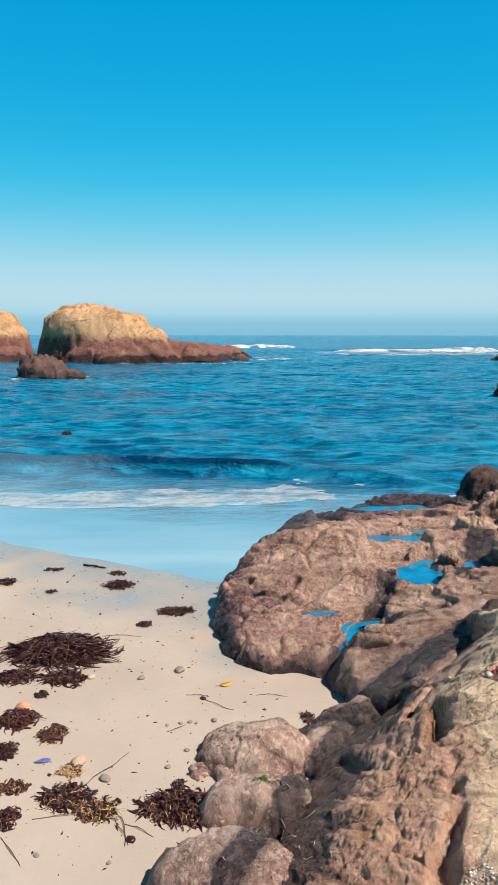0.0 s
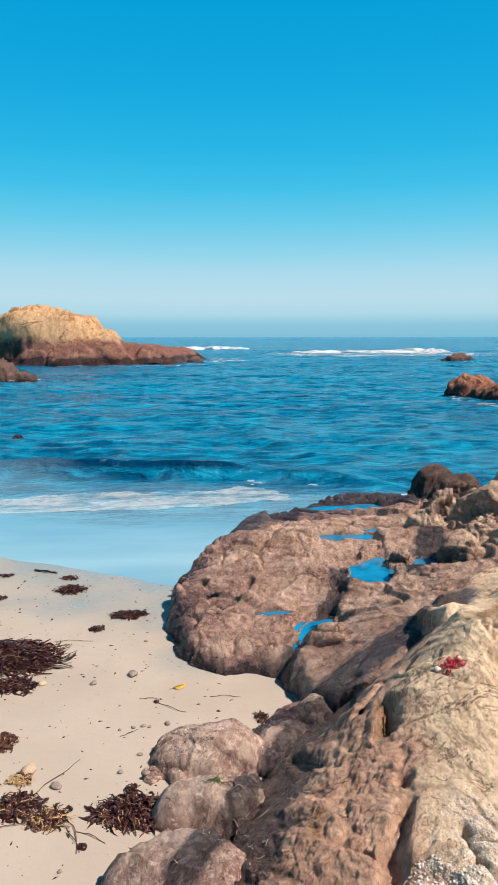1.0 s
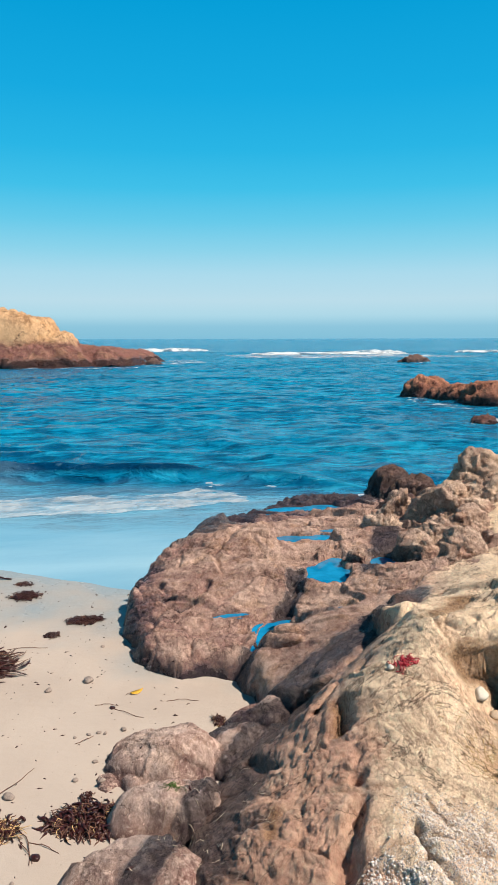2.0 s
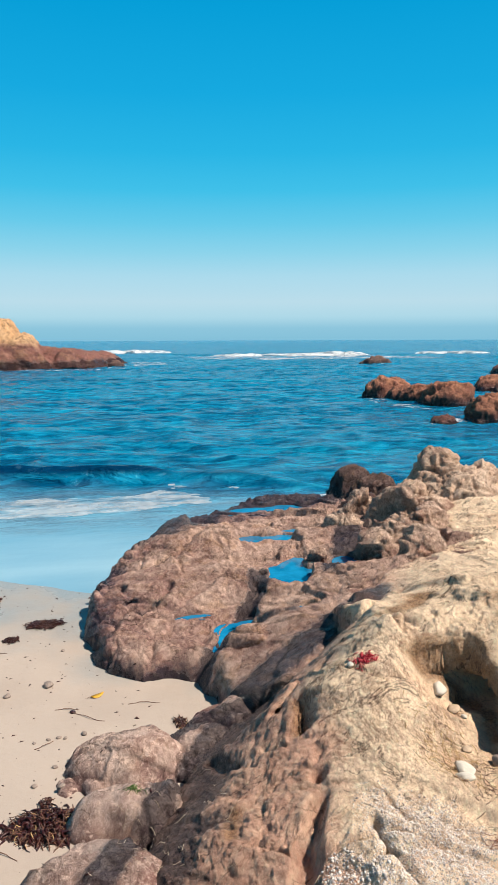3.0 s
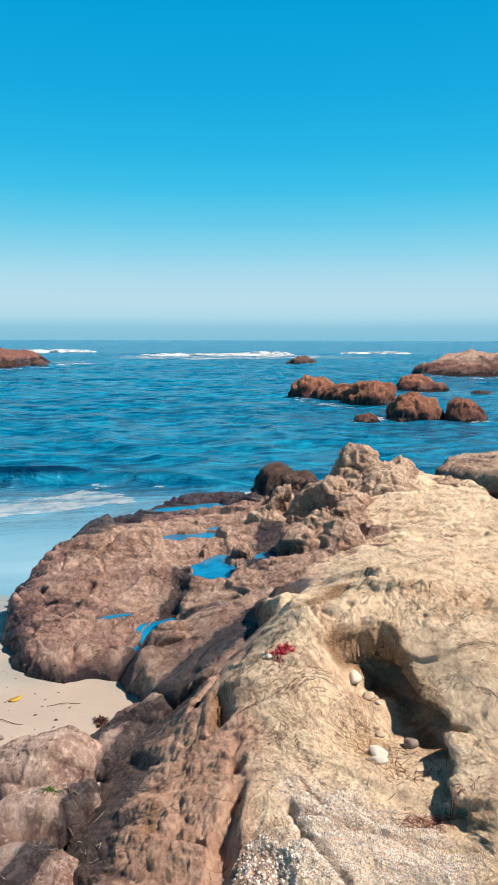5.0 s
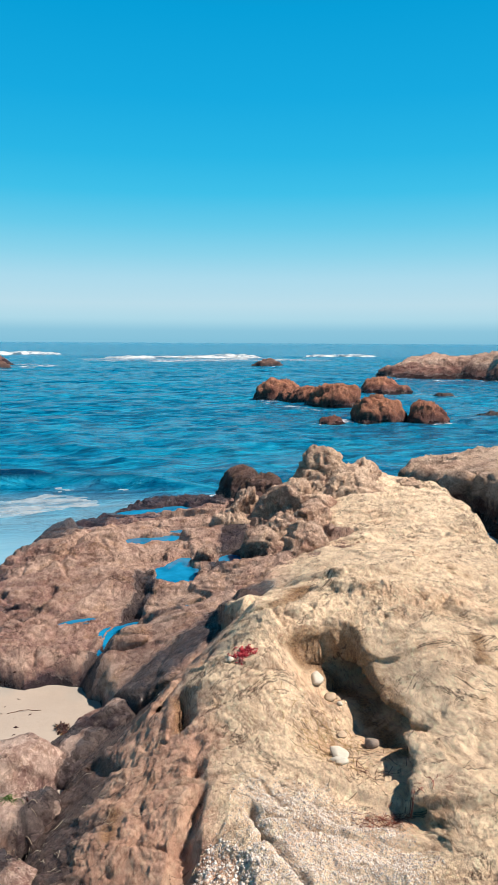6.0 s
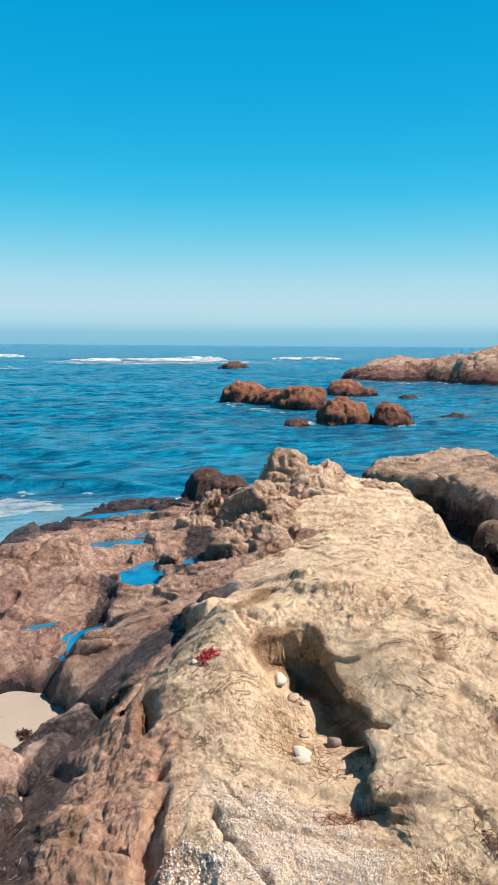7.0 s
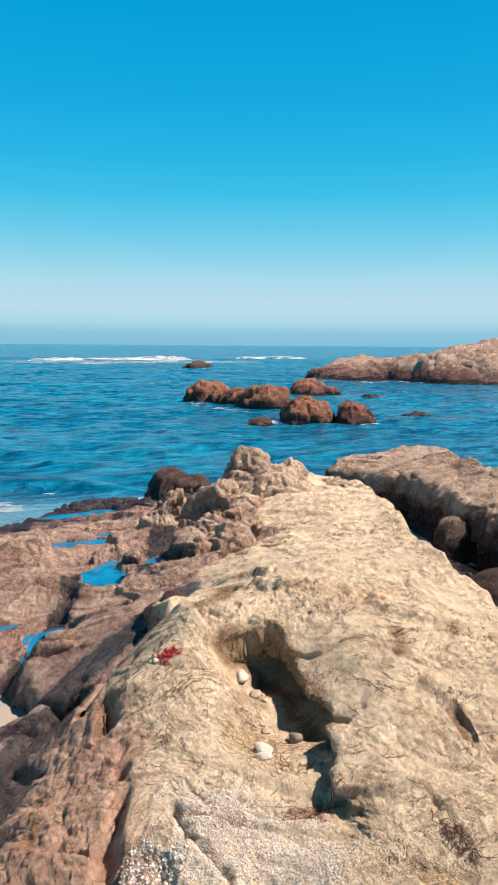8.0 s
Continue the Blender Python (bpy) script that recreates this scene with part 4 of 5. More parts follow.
BALL = bmesh.new()
bmesh.ops.create_icosphere(BALL, subdivisions=3, radius=1)
BALL_POINTS = np.array([v.co[:] for v in BALL.verts])
BALL_FACES = [tuple(v.index for v in f.verts) for f in BALL.faces]
BALL.free()


def pebble(name, x, y, size, material, label, category, seed, group="", angular=0.12, sink=0.25, above=5.0):
    """A rounded, slightly uneven stone resting on the ground."""
    p = BALL_POINTS * (1 + angular * fbm(BALL_POINTS[:, 0], BALL_POINTS[:, 1], BALL_POINTS[:, 2], 1.1, 3, seed))[:, None]
    for k in range(4):
        n = np.array([math.sin(seed * 3.1 + k * 2.2), math.cos(seed * 1.7 + k * 1.3), math.sin(seed + k)])
        n /= np.linalg.norm(n)
        over = np.maximum(p @ n - (0.86 - angular), 0)
        p = p - over[:, None] * n * 0.8
    z, _ = ground_at(x, y, above)
    ob = mesh_object(name, p * np.array(size), BALL_FACES, material)
    ob.matrix_world = pose(x, y, z + size[2] * (1 - 2 * sink), seed * 7 % 12 - 6, seed * 5 % 12 - 6, seed * 47 % 180)
    return tagged(ob, label, category, group)


KELP = plain("dark_kelp", (0.034, 0.008, 0.007), 0.30, 0.5, 60)
KELP_RED = plain("red_kelp", (0.060, 0.016, 0.012), 0.40, 0.5, 60)
STRAW = plain("dry_straw", (0.50, 0.33, 0.15), 0.8, 0.3, 60)
STRAW_PALE = plain("pale_straw", (0.62, 0.50, 0.36), 0.8, 0.2, 60)
TWIG = plain("dry_twig", (0.12, 0.055, 0.035), 0.8, 0.4, 80)
LEAF = plain("yellow_leaf", (0.55, 0.30, 0.02), 0.5, 0.3, 90)
STONE = plain("grey_pebble", (0.24, 0.19, 0.16), 0.75, 0.3, 60)
STONE_PALE = plain("white_pebble", (0.53, 0.49, 0.42), 0.6, 0.12, 25)
STONE_BUFF = plain("buff_pebble", (0.40, 0.30, 0.21), 0.7, 0.2, 40)
STONE_ORANGE = plain("orange_pebble", (0.55, 0.28, 0.17), 0.7, 0.2, 40)
MUSSEL = plain("blue_shell", (0.10, 0.11, 0.30), 0.3, 0.3, 60)
RED_TWIG = plain("red_twig", (0.26, 0.085, 0.055), 0.8, 0.4, 80)
MOSS = plain("green_weed", (0.07, 0.12, 0.02), 0.7, 0.4, 80)
RED_WEED = plain("crimson_weed", (0.42, 0.030, 0.045), 0.5, 0.5, 90)


def pool_material():
    s = Shader("pool_water")
    # the blue of the mirrored sky is painted into the base colour
    tone = s.ramp(s.grain(6, 3), [(0.35, (0.003, 0.12, 0.25)), (0.65, (0.008, 0.20, 0.38))])
    s.bump(s.grain(9, 3), 0.006, 0.4)
    return s.finish(tone, 0.04, ior=1.33)


POOL = pool_material()
for k, (cx, cy, rx, ry, turn, level) in enumerate(POOLS + [CHANNEL]):
    reach, step = 1.8 * max(rx, ry), 0.012
    x, y = np.meshgrid(np.arange(cx - reach, cx + reach, step), np.arange(cy - reach, cy + reach, step))
    c, s = math.cos(radians(turn)), math.sin(radians(turn))
    near = np.hypot(((x - cx) * c + (y - cy) * s) / rx, (-(x - cx) * s + (y - cy) * c) / ry) < 1.9
    floor_z = np.array([ground_at(a, b, 1.5)[0] if n else 9.0 for a, b, n in zip(x.ravel(), y.ravel(), near.ravel())]).reshape(x.shape)
    points, faces = sheet(x, y, np.full_like(x, level), (floor_z < level) & (floor_z > level - 0.11))
    if len(faces):
        count = len(points)
        points = np.concatenate([points, points - (0, 0, 0.02)])
        faces = np.concatenate([faces, faces[:, ::-1] + count])
        ob = mesh_object("tide_pool", points, faces, POOL, shade=False)
        tagged(ob, "still blue tide pool in a hollow of the rock shelf", "tide pool", "tide pools on the shelf")


# ---- weed and litter on the sand ----
def kelp_heap(x, y, sx, sy, count, seed, material=None, straw=0.0, tall=0.32, label="heap of dark red-brown kelp washed up on sand"):
    """A tangle of straps lying over one another, with a few wiry stalks that stick out."""
    rng = random.Random(seed)
    base = tagged(new("kelp_heap"), label, "seaweed", "kelp washed up on the sand")
    base.location = (x, y, ground_at(x, y)[0])
    fronds, stalks, pale = Pile(), Pile(), Pile()
    for k in range(int(count * 1.8)):
        r, a = math.sqrt(rng.random()), rng.uniform(0, 2 * math.pi)
        px, py = sx * r * math.cos(a) * 0.8, sy * r * math.sin(a) * 0.8
        heading, bend = rng.gauss(0, 0.9) + (math.pi if rng.random() < 0.5 else 0), rng.uniform(-4.5, 4.5)
        length = rng.uniform(0.30, 0.75) * max(min(sx, sy) * 1.5, 0.05)
        h0 = (1 - r * r) * min(sx, sy) * tall * rng.random() + 0.004
        line, n = [], 7
        for i in range(n):
            t = i / (n - 1)
            line.append(Vector((px, py, h0 * (1 - 0.6 * abs(2 * t - 1)) + rng.uniform(0, 0.012))))
            px += math.cos(heading) * length / n
            py += math.sin(heading) * length / n
            heading += bend / n
        wiry = rng.random()
        if wiry < straw:
            pale.ribbon(line, 0.0022, 1.0, rng)
        elif wiry < straw + 0.25:
            stalks.ribbon(line, 0.003, 2.0, rng, 0.003)
        else:
            fronds.ribbon(line, rng.uniform(0.004, 0.013), rng.uniform(-3, 3), rng)
    for name, pile, mat in (("fronds", fronds, material or KELP), ("wiry_weed", stalks, TWIG), ("dry_straw", pale, STRAW)):
        if pile.points:
            tagged(pile.build(name, mat, base), kind="stuff")
    return base


# place on the sand, half sizes, straps, straw share
HEAPS = [
    (-1.47, 5.36, 0.41, 0.29, 520, 0.0), (-1.65, 4.90, 0.13, 0.12, 100, 0.0), (-1.31, 4.91, 0.17, 0.12, 130, 0.0), (-1.44, 4.27, 0.12, 0.12, 130, 0.0), (-1.17, 4.10, 0.08, 0.11, 90, 0.15),
    (-1.39, 3.88, 0.06, 0.10, 80, 0.0), (-0.95, 3.44, 0.12, 0.11, 150, 0.15), (-0.76, 3.34, 0.11, 0.09, 150, 0.45), (-0.98, 3.69, 0.07, 0.06, 60, 0.7), (-1.22, 3.51, 0.09, 0.06, 60, 0.3),
]
HEAPS_MORE = [
    (-1.17, 3.23, 0.06, 0.09, 70, 0.1), (-0.34, 3.38, 0.21, 0.14, 380, 0.08), (-0.37, 3.61, 0.03, 0.05, 30, 0.0), (-1.31, 7.06, 0.13, 0.12, 80, 0.0), (-1.39, 7.42, 0.09, 0.06, 30, 0.0),
    (-0.66, 6.34, 0.18, 0.10, 120, 0.0), (-0.90, 6.03, 0.07, 0.06, 40, 0.0), (-2.43, 7.11, 0.09, 0.12, 50, 0.0), (-2.09, 7.54, 0.11, 0.05, 30, 0.0), (-1.92, 6.85, 0.05, 0.05, 24, 0.0),
    (0.38, 4.42, 0.04, 0.09, 34, 0.1), (-1.39, 4.63, 0.04, 0.05, 40, 0.0),
]
for k, (x, y, sx, sy, count, straw) in enumerate(HEAPS + HEAPS_MORE):
    words = "tangle of dark kelp with dry straw-coloured stems on sand" if straw > 0.25 else "heap of dark red-brown kelp washed up on sand" if sx > 0.1 else "small clump of dark kelp on sand"
    kelp_heap(x, y, sx, sy, count, 300 + k, KELP_RED if k in (3, 4, 9) else KELP, straw, label=words)


def strand(name, x, y, length, heading, bend, width, material, label, category, seed):
    """One thin stem lying on the ground."""
    rng, pile, line = random.Random(seed), Pile(), []
    for i in range(9):
        line.append(Vector((x, y, ground_at(x, y)[0] + width + 0.006 * (i in (3, 4, 5)))))
        x, y, heading = x + math.cos(heading) * length / 8, y + math.sin(heading) * length / 8, heading + bend / 8 + rng.uniform(-0.2, 0.2)
    pile.ribbon(line, width, 0.5, rng, width)
    return tagged(pile.build(name, material), label, category, "stems lying on the sand")


STRANDS = [(-0.92, 3.49, 0.5, 1.05, 0.1), (-1.21, 5.75, 0.32, 0.35, -0.5), (-0.31, 4.67, 0.26, -0.7, 0.5), (-0.71, 3.38, 0.35, -0.6, -0.9), (-0.66, 3.30, 0.24, -1.2, 0.4), (-0.43, 4.72, 0.16, 0.1, 0.4),
           (-1.05, 3.25, 0.30, 0.3, -0.6), (-1.15, 3.10, 0.25, -0.9, 0.3), (-0.45, 3.15, 0.18, 2.4, 0.5), (-0.50, 4.20, 0.14, 0.6, 1.0), (-1.80, 7.70, 0.28, -0.4, 0.2), (0.05, 4.75, 0.22, 0.3, -0.5)]
for k, (x, y, length, heading, bend) in enumerate(STRANDS):
    strand("weed_stem", x, y, length, heading, bend, 0.0025 if k != 10 else 0.012, TWIG if k != 10 else KELP, "thin dark weed stem lying on the sand", "weed stem", 40 + k)

PEBBLES = [(-0.77, 4.96, 0.030), (-0.51, 5.11, 0.045), (-0.77, 3.64, 0.034), (-1.13, 4.94, 0.036), (-0.45, 3.79, 0.020), (-0.51, 4.28, 0.014), (-0.43, 4.31, 0.016), (-0.37, 4.33, 0.018), (-0.33, 4.32, 0.016),
           (-0.22, 4.36, 0.024), (-0.31, 4.67, 0.022), (-0.46, 5.75, 0.018), (-0.95, 3.80, 0.050), (-0.55, 3.12, 0.028), (-0.36, 3.98, 0.018), (-0.30, 3.72, 0.020), (-0.62, 2.95, 0.014), (-0.95, 2.98, 0.016)]
for k, (x, y, r) in enumerate(PEBBLES):
    pebble("pebble", x, y, (r, r * 0.8, r * 0.55), STONE_BUFF if k in (3, 12) else KELP if k in (10, 13) else STONE, "small rounded pebble lying on the sand", "pebble", 70 + k, "pebbles on the sand")
pebble("pebble", -1.45, 4.42, (0.06, 0.045, 0.03), STONE_ORANGE, "orange-pink flat pebble beside the kelp", "pebble", 95, "pebbles on the sand")

shell = Pile()
for i in range(2):
    ring = [Vector((0.045 * math.cos(a), 0.018 * math.sin(a) * (1 + 0.3 * math.cos(a)), 0.006)) for a in np.linspace(0, 2 * math.pi, 14, endpoint=False)]
    shell.add([(p.x, p.y, p.z + 0.004 * i) for p in ring] + [(0.005, 0, 0.020 + 0.004 * i)], [(j, (j + 1) % 14, 14) for j in range(14)])
mussel = tagged(shell.build("mussel_shell", MUSSEL), "blue-violet mussel shell lying on the sand", "shell")
mussel.matrix_world = pose(-1.15, 3.79, ground_at(-1.15, 3.79)[0], 0, 0, 20)

blade = Pile()
outline = [(-0.050, 0, 0.012), (-0.03, 0.020, 0.006), (0.0, 0.028, 0.003), (0.03, 0.018, 0.010), (0.052, 0.0, 0.022), (0.03, -0.016, 0.008), (0.0, -0.024, 0.002), (-0.03, -0.018, 0.005)]
blade.add([(x, y, z + 0.004) for x, y, z in outline] + [(x, y, z + 0.0025) for x, y, z in outline] + [(0, 0, 0.009), (0, 0, 0.006)],
          [(i, (i + 1) % 8, 16) for i in range(8)] + [((i + 1) % 8 + 8, i + 8, 17) for i in range(8)] + [(i, i + 8, (i + 1) % 8 + 8, (i + 1) % 8) for i in range(8)])
leaf = tagged(new("fallen_leaf"), "small curled yellow leaf lying on the sand", "leaf")
part("leaf_blade", blade.points, blade.faces, LEAF, leaf)
stem = Pile()
stem.ribbon([Vector((-0.05, 0, 0.016)), Vector((-0.065, 0.004, 0.012)), Vector((-0.08, 0.002, 0.006))], 0.0015, 0, random.Random(1), 0.0015)
part("leaf_stem", stem.points, stem.faces, TWIG, leaf)
leaf.matrix_world = pose(-0.16, 4.90, ground_at(-0.16, 4.90)[0], 0, 0, 25)

# crumbs of weed and shell strewn over the sand
crumbs, rng = Pile(), random.Random(11)
for k in range(1100):
    x, y = rng.uniform(-2.8, 0.2), rng.uniform(2.6, 7.6)
    if rng.random() > 0.35 + 0.65 * (0.5 + 0.5 * noise.noise((x * 1.3, y * 1.3, 3))):
        continue
    r, z = rng.uniform(0.002, 0.009) * (1 + (rng.random() < 0.06)), ground_at(x, y)[0]
    a, stretch = rng.uniform(0, 6.3), rng.uniform(1, 3.2)
    u, v = Vector((math.cos(a), math.sin(a), 0)) * r * stretch, Vector((-math.sin(a), math.cos(a), 0)) * r
    c = Vector((x, y, z))
    crumbs.add([c + u * rng.uniform(0.5, 1.1) + v * rng.uniform(-0.6, 0.6), c + v * rng.uniform(0.4, 1), c - u * rng.uniform(0.5, 1.1) + v * rng.uniform(-0.6, 0.6), c - v * rng.uniform(0.4, 1), c + Vector((0, 0, r * 0.8)), c - Vector((0, 0, r))], [(0, 1, 4), (1, 2, 4), (2, 3, 4), (3, 0, 4), (1, 0, 5), (2, 1, 5), (3, 2, 5), (0, 3, 5)])
tagged(crumbs.build("beach_litter", KELP), "crumbs of dark weed strewn over the sand", "beach litter", kind="stuff")

# ---- in and on the outcrop ----
for k, (x, y, size, mat, words) in enumerate((
        (1.665, 3.40, (0.058, 0.038, 0.030), STONE_PALE, "smooth white oval pebble at the mouth of the hollow"), (1.52, 2.80, (0.062, 0.046, 0.020), STONE_PALE, "pale flat angular stone in the rock hollow"),
        (1.49, 2.73, (0.042, 0.028, 0.018), STONE_PALE, "small white pebble beside a larger pale stone"), (1.69, 3.28, (0.044, 0.032, 0.022), STONE_BUFF, "buff pebble below the white pebble"),
        (1.75, 3.32, (0.028, 0.022, 0.016), STONE_BUFF, "small buff pebble in the shade of the hollow"), (1.72, 3.22, (0.018, 0.016, 0.012), STONE_PALE, "tiny pale pebble in the hollow"),
        (1.73, 2.88, (0.040, 0.030, 0.030), STONE, "grey pebble against the hollow's wall"), (1.62, 2.98, (0.030, 0.024, 0.014), STONE_BUFF, "flat buff chip among straw in the hollow"))):
    pebble("pebble", x, y, size, mat, words, "pebble", 120 + k, "pebbles in the hollow", angular=0.34 if k == 1 else 0.16, sink=0.18, above=0.80)


def straw_patch(x, y, sx, sy, count, seed, material, label, thick=0.0016):
    rng, pile = random.Random(seed), Pile()
    for k in range(count):
        px, py, a = x + rng.gauss(0, sx), y + rng.gauss(0, sy), rng.uniform(0, 6.3)
        n, length, line = 4, rng.uniform(0.02, 0.075), []
        for i in range(n):
            line.append(Vector((px, py, ground_at(px, py)[0] + rng.uniform(0.002, 0.014))))
            px, py, a = px + math.cos(a) * length / n, py + math.sin(a) * length / n, a + rng.uniform(-0.4, 0.4)
        pile.ribbon(line, rng.uniform(0.6, 1.4) * thick, 0.4, rng, 0.6 * thick)
    return tagged(pile.build("dry_grass", material), label, "dry grass", kind="stuff")


straw_patch(1.50, 2.92, 0.09, 0.12, 170, 1, STRAW, "dry straw scattered in the rock hollow")
straw_patch(1.56, 2.70, 0.10, 0.10, 90, 2, TWIG, "brown twigs scattered in the rock hollow")
straw_patch(1.84, 1.81, 0.022, 0.050, 110, 3, TWIG, "tuft of dry reddish stems caught in a crack")
straw_patch(1.67, 1.72, 0.03, 0.03, 34, 4, STRAW, "tuft of dry pale stems on the rock")
straw_patch(0.62, 2.75, 0.20, 0.30, 34, 5, STRAW_PALE, "wisps of pale straw on the outcrop's flank", 0.0010)
straw_patch(0.15, 2.95, 0.12, 0.22, 40, 6, STRAW_PALE, "wisps of pale straw on the boulders", 0.0010)
straw_patch(1.51, 2.29, 0.07, 0.03, 110, 8, RED_TWIG, "reddish plant scraps strewn along the gravel's rim")
straw_patch(0.07, 3.33, 0.012, 0.010, 34, 9, MOSS, "small tuft of green weed on a boulder")
straw_patch(3.5, 6.2, 0.25, 0.3, 90, 7, TWIG, "brown stems caught on the outcrop's back")

weed, rng = tagged(new("red_seaweed"), "scrap of crimson seaweed drying on the tan rock", "seaweed"), random.Random(5)
tuft = Pile()
for k in range(80):
    px, py, a = 1.255 + rng.gauss(0, 0.026), 3.40 + rng.gauss(0, 0.022), rng.uniform(0, 6.3)
    line = []
    for i in range(4):
        line.append(Vector((px, py, ground_at(px, py)[0] + rng.uniform(0.001, 0.02))))
        px, py = px + math.cos(a) * 0.010, py + math.sin(a) * 0.010
        a += rng.uniform(-0.8, 0.8)
    tuft.ribbon(line, rng.uniform(0.002, 0.005), 1.0, rng)
tuft.build("fronds", RED_WEED, weed)
holdfast = tagged(pebble("holdfast", 1.185, 3.41, (0.022, 0.018, 0.014), STONE_PALE, "tiny white shell beside the red seaweed", "shell", 140), category="shell")
holdfast.name = "white_shell"

# shell gravel washed into the outcrop's dip


def gravel_material():
    s = Shader("shell_gravel")
    each = s.add("ShaderNodeNewGeometry").outputs["Random Per Island"]
    tone = s.ramp(each, [(0.0, (0.16, 0.14, 0.14)), (0.16, (0.36, 0.31, 0.29)), (0.40, (0.55, 0.48, 0.43)), (0.7, (0.64, 0.57, 0.51)), (0.92, (0.72, 0.66, 0.60)), (1.0, (0.52, 0.40, 0.33))])
    s.bump(s.grain(200), 0.001)
    return s.finish(tone, 0.7)


GRAVEL = gravel_material()
CHIP = [(1, 0, 0), (0.3, 0.9, 0), (-0.7, 0.7, 0), (-1, -0.2, 0), (-0.2, -0.9, 0), (0.8, -0.6, 0)]


def gravel(count, seed, bed, soft, small, large):
    """Chips strewn inside a bed's outline, thinning out past its rim."""
    rng, pile = random.Random(seed), Pile()
    xs, ys = [p[0] for p in bed], [p[1] for p in bed]
    px = np.array([rng.uniform(min(xs) - soft, max(xs) + soft) for k in range(count)])
    py = np.array([rng.uniform(min(ys) - soft, max(ys) + soft) for k in range(count)])
    rim = outside(px, py, bed) + 0.10 * fbm(px, py, px * 0, 5.0, 3, seed)
    for x, y, far_out in zip(px, py, rim):
        if far_out > soft * rng.random() ** 2 - 0.02:
            continue
        r = small + (large - small) * rng.random() ** 4
        z, n = ground_at(x, y)
        m = Matrix.Translation((x, y, z + r * 0.2)) @ n.to_track_quat("Z", "Y").to_matrix().to_4x4() @ pose(0, 0, 0, rng.uniform(-25, 25), rng.uniform(-25, 25), rng.uniform(0, 360))
        top, low_side = rng.uniform(0.25, 0.6) * r, -0.4 * r
        ring = [(qx * r * rng.uniform(0.7, 1.1), qy * r * rng.uniform(0.7, 1.1), low_side) for qx, qy, _ in CHIP]
        cap = [(qx * 0.6, qy * 0.6, top) for qx, qy, _ in ring]
        pile.add([m @ Vector(p) for p in ring + cap], [(i, (i + 1) % 6, (i + 1) % 6 + 6, i + 6) for i in range(6)] + [(6, 7, 8, 9, 10, 11)])
    return pile


MAIN_BED = [(0.90, 2.10), (1.00, 2.45), (1.10, 2.60), (1.28, 2.56), (1.40, 2.38), (1.48, 2.20), (1.36, 1.85), (1.00, 1.75)]
SIDE_BED = [(0.72, 2.15), (0.78, 2.38), (0.88, 2.42), (0.90, 2.15), (0.80, 1.95)]
tagged(gravel(52000, 21, MAIN_BED, 0.12, 0.0016, 0.0048).build("shell_gravel", GRAVEL), "pale shell gravel filling a dip in the outcrop", "gravel", kind="stuff")
tagged(gravel(3600, 22, SIDE_BED, 0.06, 0.0022, 0.0090).build("shell_gravel", GRAVEL), "coarser pale shell gravel beside a crack", "gravel", kind="stuff")


# ---- foam ----
def foam_sheet(name, span, step, inside, thick, seed, label, lace=0.0, scale=1.0, material=None, steep=0.7):
    """Foam lying on the water: a lumpy sheet, torn into lace where it thins out. inside(x, y) is 1 in the middle and 0 at the rim."""
    x, y = np.meshgrid(np.arange(span[0], span[1], step), np.arange(span[2], span[3], step))
    body = inside(x, y)
    torn = body + 0.75 * fbm(x * 0.6, y, x * 0, 1.5 / scale, 5, seed, 0.65) - 0.30 - lace
    lumps = (0.45 if steep > 0.5 else 0.75) + (0.55 if steep > 0.5 else 0.25) * fbm(x, y, x * 0, 2.2 / scale, 5, seed + 5, 0.65)
    z = swell(x, y) + 0.012 * scale + thick * np.clip(torn, 0, 1) ** steep * lumps
    points, faces = sheet(x, y, z, torn > 0)
    return tagged(mesh_object(name, points, faces, material or FOAM), label, "foam", kind="stuff")


def band(x0, y0, x1, y1, width, back=1.0):
    """Foam along a line, densest in its middle."""
    def inside(x, y):
        ex, ey = x1 - x0, y1 - y0
        length = math.hypot(ex, ey)
        t = ((x - x0) * ex + (y - y0) * ey) / length ** 2
        side = ((y - y0) * ex - (x - x0) * ey) / length + 0.6 * width * soft_noise(x * 0.5 / width, y * 0, x * 0, 71)
        ends = smooth(-0.08, 0.25, t) * (1 - smooth(0.75, 1.08, t))
        return ends * np.exp(-(side / np.where(side > 0, width * back, width * 0.5)) ** 2) * 1.25 - 0.25
    return inside


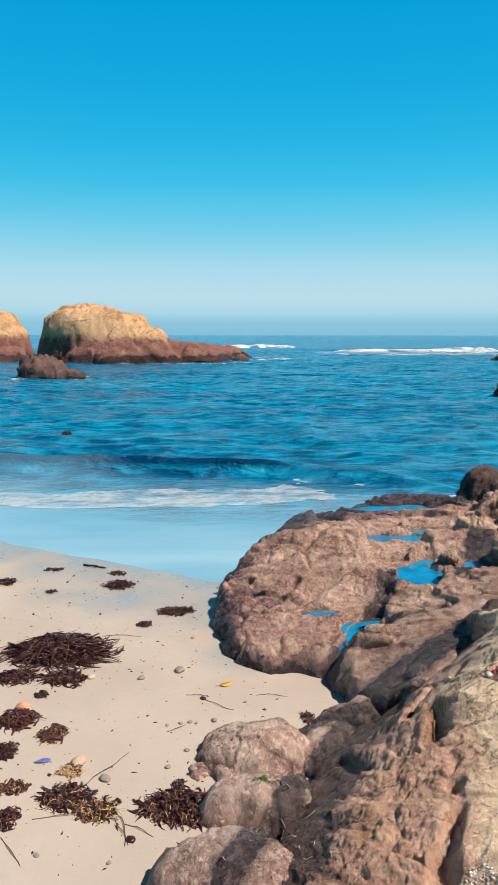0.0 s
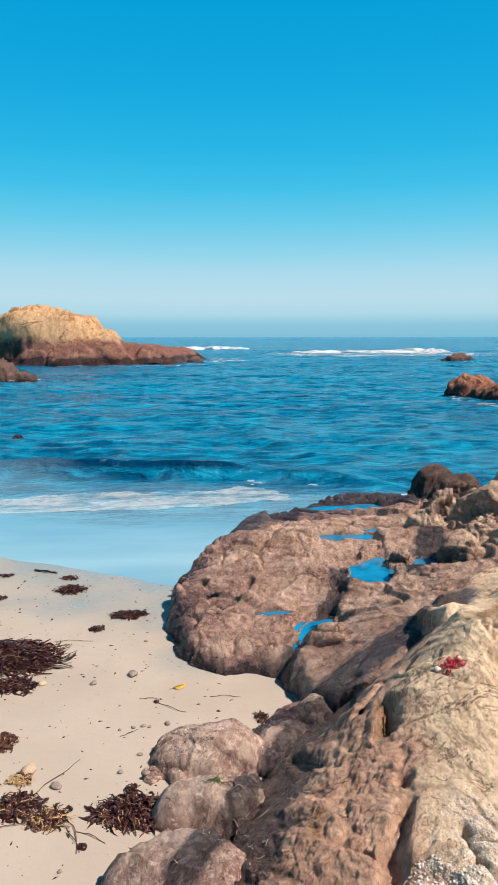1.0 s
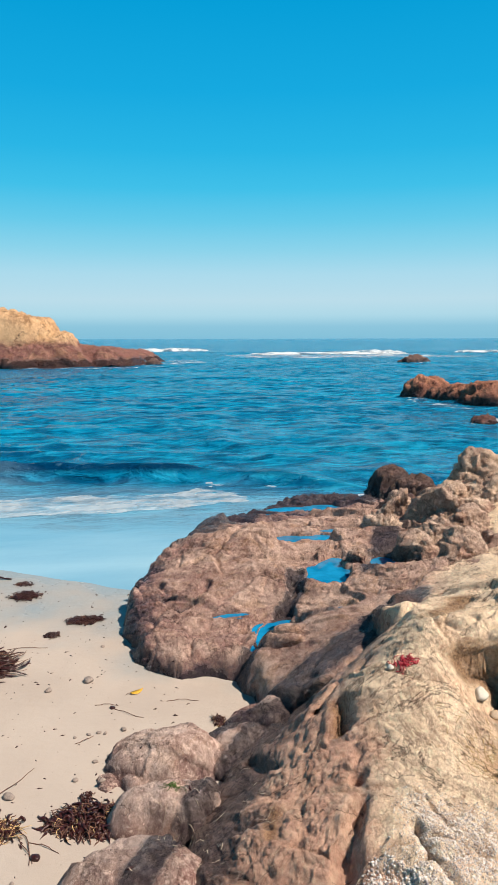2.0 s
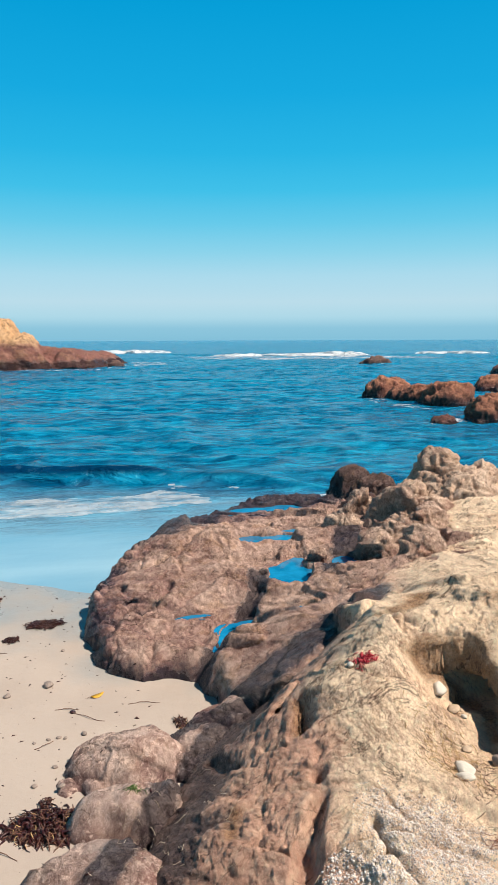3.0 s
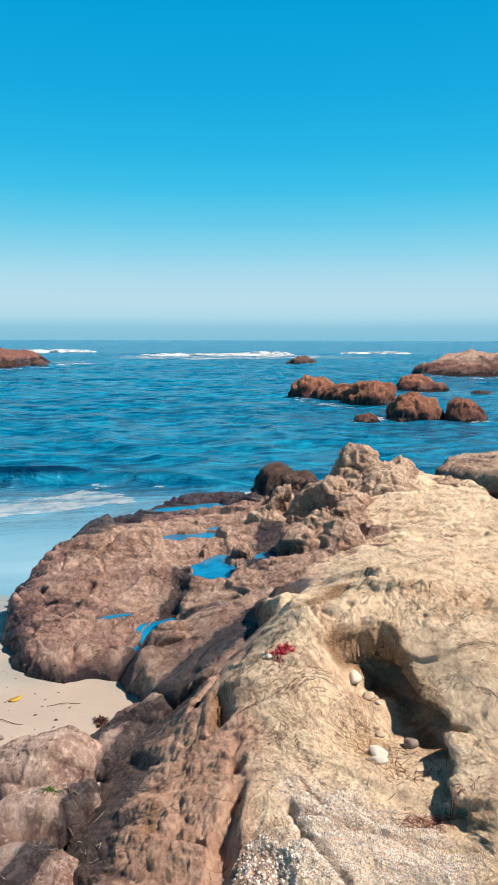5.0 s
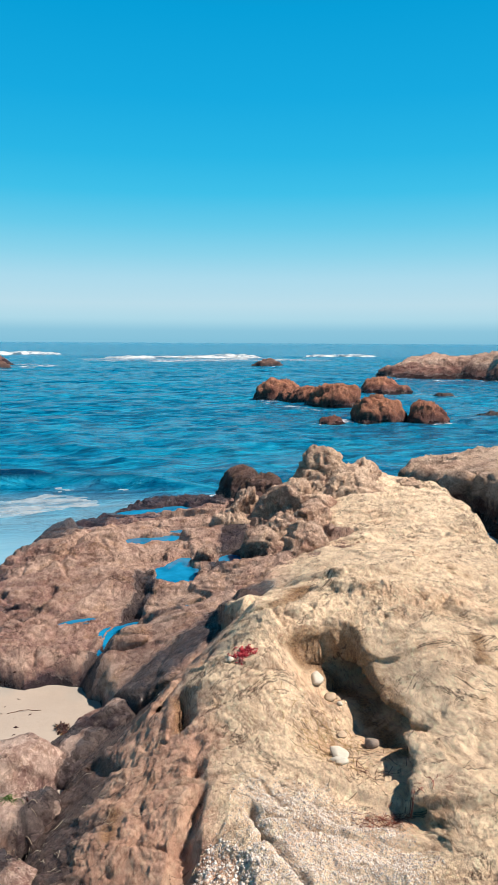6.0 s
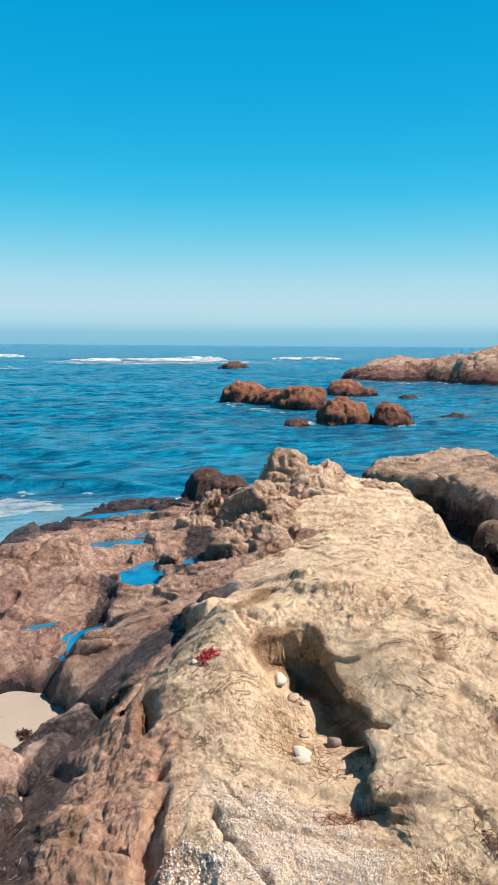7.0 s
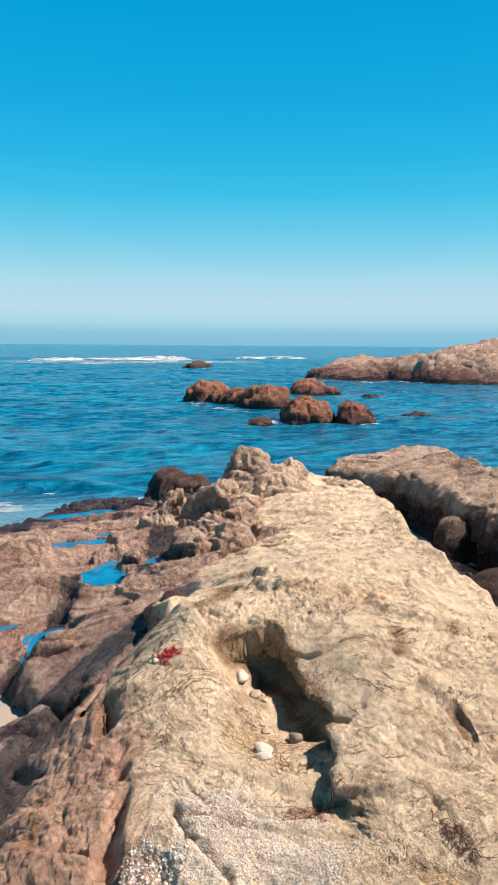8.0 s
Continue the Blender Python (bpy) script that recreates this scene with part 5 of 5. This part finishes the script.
foam_sheet("surf_foam", (-5.5, 2.4, 9.5, 13.0), 0.03, band(-5.2, 10.75, 1.7, 10.95, 0.50, 1.7), 0.03, 501, "white surf running up the beach", -0.10, 1.0, FOAM_THIN)
foam_sheet("breaker", (10.0, 42.0, 98.0, 128.0), 0.16, band(13.0, 109.0, 38.0, 111.0, 3.6, 2.2), 0.40, 503, "long white breaker far out on the sea", 0.02, 3.0, FOAM_FAR, 0.4)
foam_sheet("breaker", (20.0, 42.0, 102.0, 122.0), 0.14, band(23.0, 110.5, 39.0, 111.5, 1.6, 1.6), 0.85, 504, "high tumbling crest of a white breaker", -0.05, 4.0, FOAM_FAR, 0.4)
foam_sheet("breaker", (46.0, 76.0, 112.0, 140.0), 0.16, band(50.0, 124.0, 64.0, 121.0, 2.6, 1.8), 0.5, 505, "short white breaker far out on the sea", 0.03, 3.0, FOAM_FAR, 0.4)
foam_sheet("breaker", (-12.0, 14.0, 130.0, 156.0), 0.2, band(-9.0, 140.0, 10.0, 146.0, 2.2, 2.0), 0.8, 506, "white surf breaking beyond the headland's tip", 0.05, 4.0, FOAM_FAR, 0.4)
foam_sheet("breaker_wash", (2.0, 52.0, 78.0, 118.0), 0.30, band(6.0, 92.0, 46.0, 96.0, 6.0, 2.4), 0.05, 508, "milky streaks of old foam round the breakers", 0.10, 5.0, FOAM_WASH)
WASHES = ((11.9, 27.2, 2.1, 3.4), (11.4, 19.9, 1.8, 1.1), (9.2, 19.9, 0.62, 0.5), (18.2, 33.2, 2.0, 1.9), (19.0, 29.0, 1.2, 0.9), (-11.6, 42.3, 2.4, 1.7), (29.5, 46.5, 5.0, 4.6), (25.6, 73.0, 3.4, 1.8), (-9.5, 66.5, 9.5, 5.0), (-3.0, 76.0, 7.0, 6.0), (3.4, 10.4, 0.9, 0.9))
for k, (cx, cy, rx, ry) in enumerate(WASHES):
    def ring(x, y, cx=cx, cy=cy, rx=rx, ry=ry, k=k):
        r = np.sqrt(((x - cx) / rx) ** 2 + ((y - cy) / ry) ** 2)
        return np.exp(-((r - 0.92) / 0.16) ** 2) * (0.35 + 0.8 * soft_noise(np.arctan2(y - cy, x - cx) * 1.7 + 9, r, x * 0, 80 + k))
    size = max(rx, ry)
    foam_sheet("rock_foam", (cx - 1.4 * rx, cx + 1.4 * rx, cy - 1.4 * ry, cy + 1.4 * ry), max(0.03, size * 0.014), ring, 0.03 * size ** 0.5, 520 + k, "white foam washing round the foot of a rock", 0.14, max(0.5, size * 0.35))
